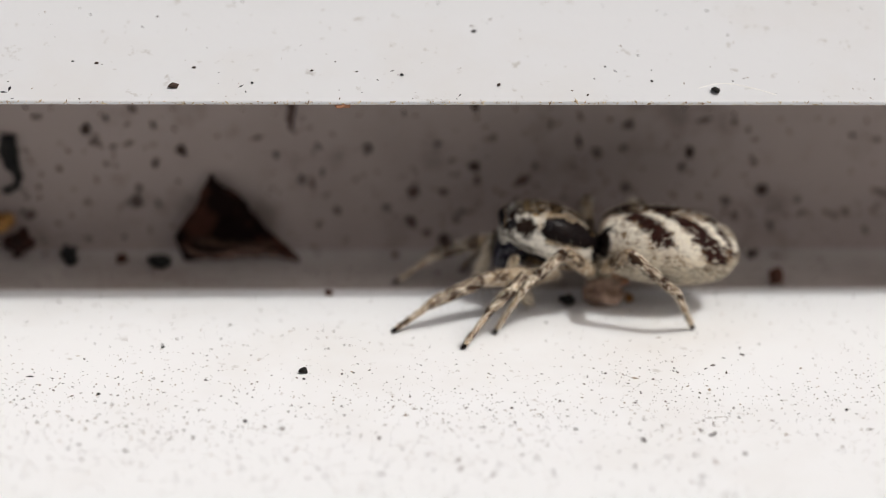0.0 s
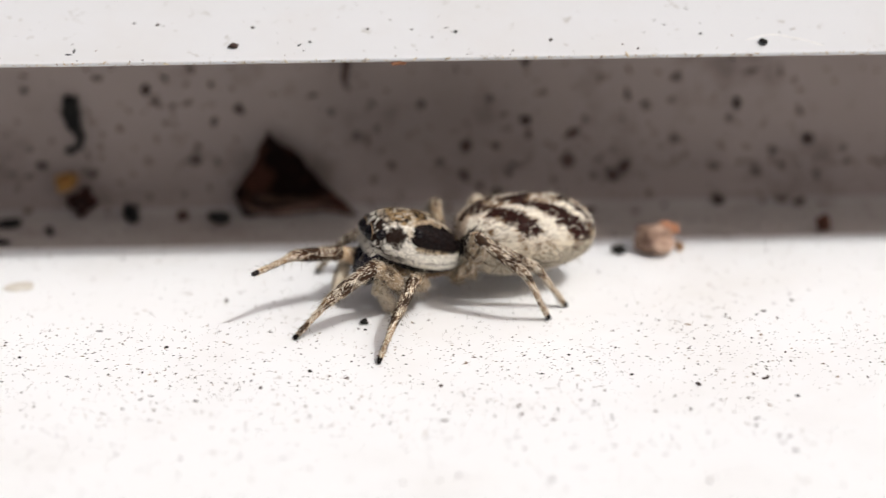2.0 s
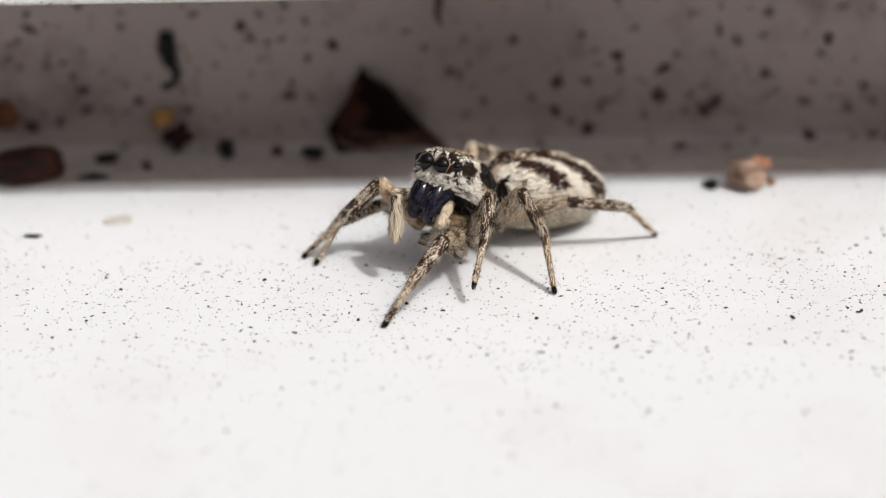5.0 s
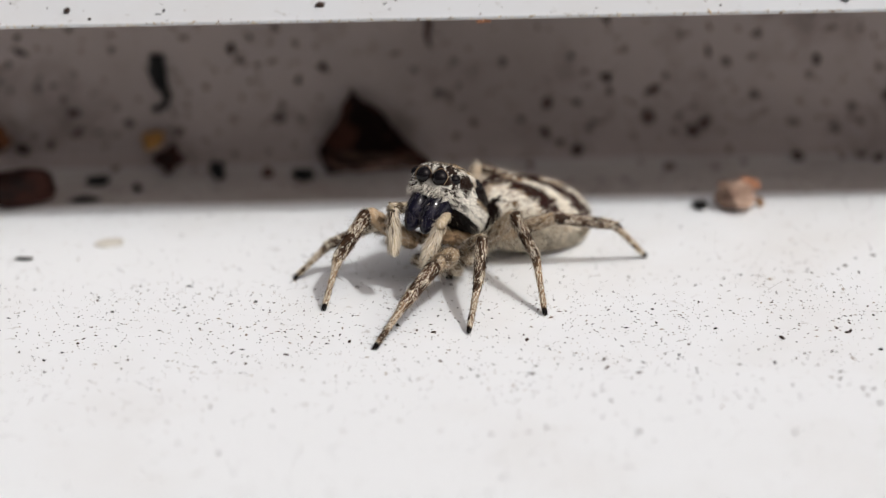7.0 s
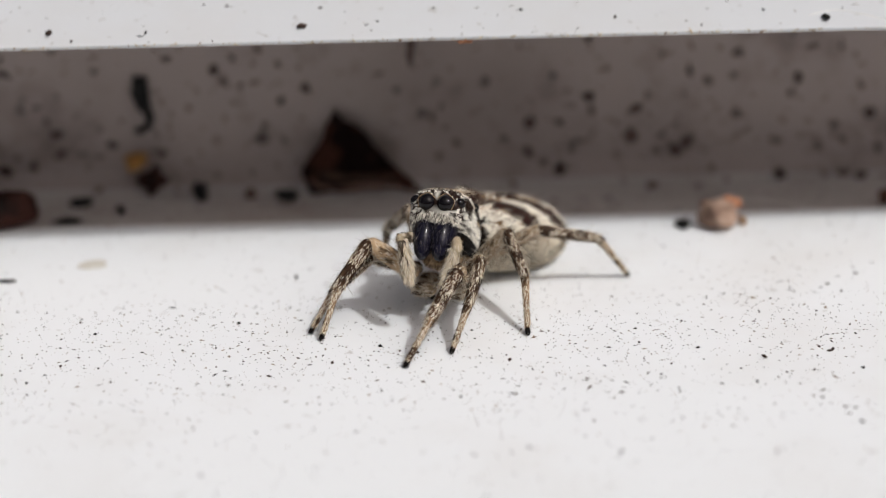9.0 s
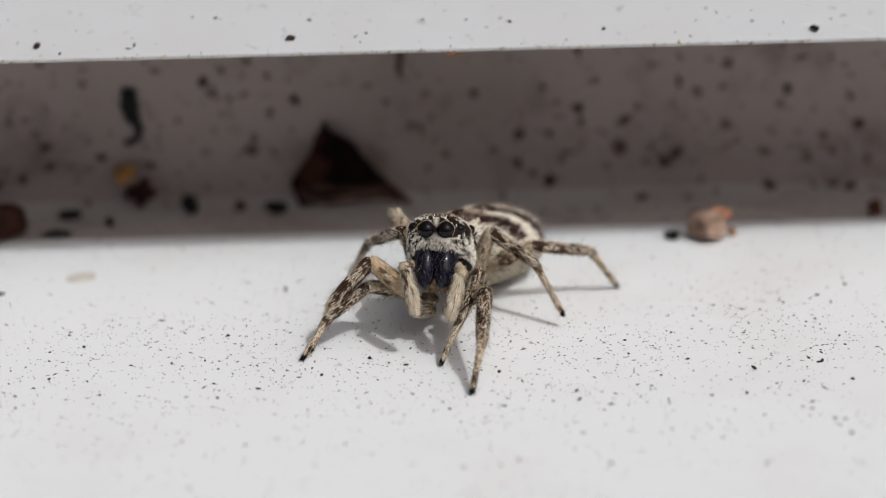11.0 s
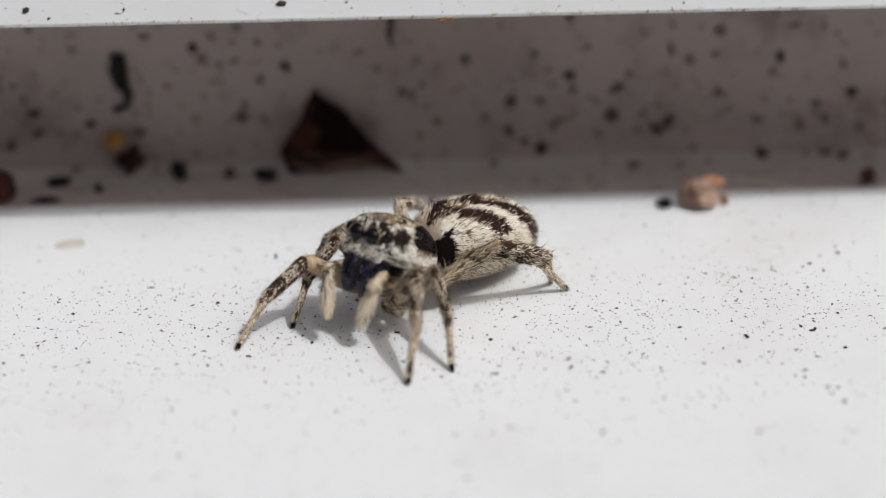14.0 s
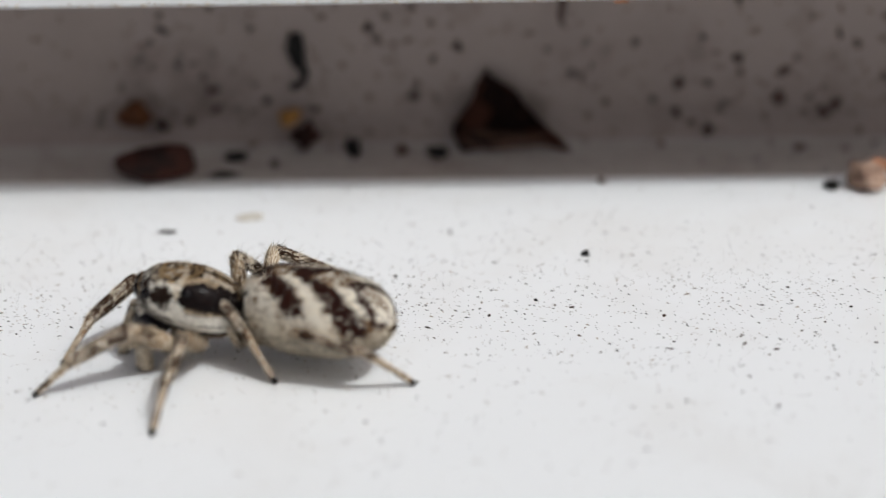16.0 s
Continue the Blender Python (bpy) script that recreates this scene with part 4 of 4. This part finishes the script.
BODY += [
    (8, 0.42, -1.75, 1.14, 244, 34, 216, 12),
    (8.5, 0.38, -1.95, 1.14, 249, 33, 218, 12),
    (9, 0.31, -2.22, 1.15, 255, 32, 221, 11),
    (9.5, 0.31, -2.22, 1.15, 255, 32, 221, 11),
    (12, 0.36, -3.00, 1.21, 266, 25, 240, 6),
    (12.5, 0.36, -3.00, 1.21, 266, 25, 240, 6),
    (13, 0.19, -3.73, 1.19, 256, 17, 231, 5),
    (13.5, 0.19, -3.73, 1.19, 256, 17, 231, 5),
    (14, 0.02, -4.26, 1.19, 231, 19, 225, 4),
    (14.5, -2.02, -5.41, 1.17, 189, 15, 193, 9),
    (15, -3.00, -5.78, 1.18, 182, 13, 161, -2),
    (15.5, -4.19, -6.28, 1.22, 175, 12, 165, 5),
    (16, -7.38, -8.09, 1.17, 183, 4, 160, -4),
]
# for each leg the second by which a step has ended, and where the foot then stands
STEPS = {}
STEPS["L1"] = [(0, 1.75, -0.75), (0.5, 0.45, -0.76), (1, -0.14, -1.47), (1.5, -1.68, -2.23), (2, -1.80, -3.72), (2.5, -2.60, -5.87), (4, -1.88, -6.53), (7.5, -0.87, -6.46), (10.8, 0.76, -7.27), (13, 0.42, -7.92), (14, -0.40, -8.21), (14.5, -5.17, -7.99), (15, -7.27, -8.30), (16, -11.70, -9.80)]
STEPS["L2"] = [(0, 3.31, -1.70), (0.5, 2.04, -1.67), (1.5, 0.54, -3.38), (2, 0.06, -5.06), (3, -0.01, -5.36), (5.2, 0.13, -5.84), (11.4, 1.94, -6.12), (14, 0.52, -7.65), (14.5, -3.82, -8.62), (15.5, -7.25, -9.22), (16, -8.99, -11.48)]
STEPS["L3"] = [(0, 4.08, -0.85), (0.5, 4.32, -1.89), (1, 4.35, -2.20), (2.5, 1.82, -4.99), (11.1, 3.18, -3.79), (14.5, 0.54, -7.51), (15, -2.71, -9.38), (16, -6.80, -9.30)]
STEPS["L4"] = [(0, 8.70, -0.61), (0.5, 9.01, -0.78), (1, 7.84, -1.01), (1.5, 6.40, -0.31), (2, 3.91, -2.92), (2.5, 4.31, -1.95), (13, 3.71, -2.19), (14, 2.85, -3.40), (14.5, 0.40, -6.43), (15.5, -1.93, -8.33), (16, -3.92, -9.39)]
STEPS["R1"] = [(0, 1.85, 2.25), (0.5, 0.46, 2.24), (1.5, -1.75, -0.21), (2, -2.68, -3.36, 1.45), (2.5, -3.51, -3.24), (5.7, -3.07, -4.52), (7.5, -2.73, -5.02), (11.5, -1.11, -6.46), (13, -2.35, -7.19), (14, -4.02, -6.39), (14.5, -6.56, -5.13), (15.5, -8.48, -5.35), (16, -11.40, -8.47)]
STEPS["R2"] = [(0, 3.48, 3.10), (0.5, 2.07, 3.13), (1.5, -0.43, 1.89), (2, -1.42, 0.02), (2.5, -2.95, -1.44), (3.5, -3.54, -1.98), (4, -3.82, -2.83), (8.5, -3.75, -3.17, 0.5), (9, -2.98, -4.66), (10.9, -2.89, -5.42), (14.5, -5.19, -3.47), (15, -6.31, -4.43), (16, -10.29, -5.83)]
STEPS["R3"] = [(0, 6.39, 2.99), (0.5, 5.00, 3.09), (1.5, 2.49, 2.29), (2, 1.28, 0.86), (2.5, -0.43, -0.13), (9, -1.43, -1.04), (11.2, -2.73, -2.83), (15.5, -3.78, -3.97), (16, -7.03, -5.90)]
STEPS["R4"] = [(0, 9.14, 2.21), (0.5, 7.76, 2.38), (1.5, 5.33, 1.97), (2, 4.13, 1.09), (2.5, 1.75, -0.10), (5.4, 2.20, -0.85), (10.6, 0.00, -0.75), (14, 0.53, -0.96), (14.5, 0.45, -4.10), (15, -0.80, -4.80), (15.5, -1.40, -5.50), (16, -5.10, -6.75)]


def body_at(t):
    """The body's row at t: a curve through the rows that never overshoots them."""
    rows = np.array(BODY, float)
    k = int(np.clip(np.searchsorted(rows[:, 0], t + 1e-6) - 1, 0, len(rows) - 2))
    rate = (rows[1:, 1:] - rows[:-1, 1:]) / (rows[1:, :1] - rows[:-1, :1])

    def slope(i):
        if i in (0, len(rows) - 1):
            return rate[-1] if i else rate[0]
        a, b = rate[i - 1], rate[i]
        both = a * b > 0
        return np.where(both, 2 * a * b / np.where(both, a + b, 1.0), 0.0)

    h = rows[k + 1, 0] - rows[k, 0]
    f = (t - rows[k, 0]) / h
    return (2 * f**3 - 3 * f**2 + 1) * rows[k, 1:] + (f**3 - 2 * f**2 + f) * h * slope(k) + (3 * f**2 - 2 * f**3) * rows[k + 1, 1:] + (f**3 - f**2) * h * slope(k + 1)


def foot_at(leg, t):
    rows = [Vector((*row[1:3], row[3] if len(row) > 3 else 0.05)) for row in STEPS[leg]]
    here, since = rows[0], STEPS[leg][0][0]
    for nxt, row in zip(rows[1:], STEPS[leg][1:]):
        begin = row[0] - min(0.34, row[0] - since)
        if t < begin:
            break
        if t < row[0] - 1e-6:
            f = (t - begin) / (row[0] - begin)
            f = f * f * (3 - 2 * f)
            return here.lerp(nxt, f) + Vector((0, 0, 0.45 * math.sin(math.pi * f)))
        here, since = nxt, row[0]
    return here


# how far the knee leans outwards, and how far the lower leg folds under at its last joint
SPLAY = {"L1": 0.45, "L2": 0.45, "L3": 0.45, "L4": 1.0, "R1": 0.45, "R2": 0.45, "R3": 0.45, "R4": 0.5}
R4_LATE = 1.1
FOLD = {1: radians(18), 2: radians(20), 3: radians(28), 4: radians(44)}


def leg_pose(hip, foot, out, lengths, fold, splay):
    a, b1, b2 = lengths
    chord = math.sqrt(b1 * b1 + b2 * b2 + 2 * b1 * b2 * math.cos(fold))
    u = foot - hip
    d = min(max(u.length, abs(a - chord) + 0.05), a + chord - 0.01)
    u.normalize()
    rise = Vector((0, 0, 1)) + out * splay
    n = (rise - u * rise.dot(u)).normalized()
    ca = (a * a + d * d - chord * chord) / (2 * a * d)
    knee = hip + u * (a * ca) + n * (a * math.sqrt(max(0.0, 1 - ca * ca)))
    w = (foot - knee).normalized()
    q = (n - w * n.dot(w)).normalized()
    g = math.asin(b2 * math.sin(fold) / chord)
    ankle = knee + w * (b1 * math.cos(g)) + q * (b1 * math.sin(g))
    tip = knee + w * chord
    return aimed(hip, knee, n), aimed(knee, ankle, n), aimed(ankle, tip, q)


def motions():
    times = [round(0.1 * i, 1) for i in range(161)]
    rows = {ob: [] for leg in legs.values() for ob in leg[2:]}
    root_rows, head_rows, tail_rows, chest_rows = [], [], [], []
    for t in times:
        x, y, z, yaw, pitch, tail_yaw, tail_pitch = body_at(t)
        root = pose(0, 0, 0, 0, 0, yaw)
        root.translation = Vector((x, y, z)) * MM
        inverse = root.inverted()
        root_rows.append((t, root))
        head_rows.append((t, pose(0, 0, 0, 0, -pitch, 0)))
        tail_rows.append((t, pose(0, 0, 0, 0, -tail_pitch, tail_yaw - yaw)))
        chest_rows.append((t, pose(0, 0, 0, 0, -pitch * 0.6, 0) @ mm_pose(0, 0, -0.33)))
        turn = root.to_3x3()
        tilt = Matrix.Rotation(radians(-pitch * 0.5), 3, "Y")
        for key, (hip, lengths, *bones) in legs.items():
            s = 1 if key[0] == "L" else -1
            local = tilt @ Vector((hip[0], hip[1] * s, hip[2]))
            h = Vector((x, y, z)) + turn @ local
            out = turn @ Vector((0, s, 0))
            lean = SPLAY[key] + (R4_LATE - SPLAY[key]) * step(13.9, 14.9, t) if key == "R4" else SPLAY[key]
            for ob, m in zip(bones, leg_pose(h, foot_at(key, t), out, lengths, FOLD[int(key[1])], lean)):
                rows[ob].append((t, inverse @ m))
    walk(spider, root_rows)
    walk(carapace, head_rows)
    walk(abdomen, tail_rows)
    walk(sternum, chest_rows)
    for ob, keyed in rows.items():
        walk(ob, keyed)
    for side, up, low in palps:
        up_rows, low_rows = [], []
        for t in (0, 1, 2, 3, 4, 5, 6, 7, 7.5, 8, 8.3, 8.6, 9, 10, 11, 12, 13, 14, 15, 16):
            sway = 0.10 * math.sin(3.1 * t + side)
            pitch = body_at(t)[4]
            hang = Matrix.Rotation(radians(0.75 * (pitch - 10)), 3, "Y")
            a = Vector((1.96, 0.47 * side, -0.30))
            k = a + hang @ Vector((0.52, 0.16 * side, -0.02 + sway * 0.4))
            drop = hang @ Vector((0.20, (-0.25 - 0.1 * sway) * side, -0.94 + sway))
            tuck = 0.0 if side < 0 else float(np.interp(t, [0, 4.2, 6.5, 13, 14, 14.6, 16], [1, 1, 0.2, 0, 0.3, 0.35, 0.5]))
            k = k.lerp(a + Vector((0.06, 0.02, -0.40)), tuck)
            drop = drop.lerp(Vector((-0.42, -0.18, -0.62)), tuck)
            tip = k + drop
            up_rows.append((t, aimed(a, k, Vector((0, 0, 1)))))
            low_rows.append((t, aimed(k, tip, Vector((1, 0, 0)))))
        walk(up, up_rows)
        walk(low, low_rows)


motions()
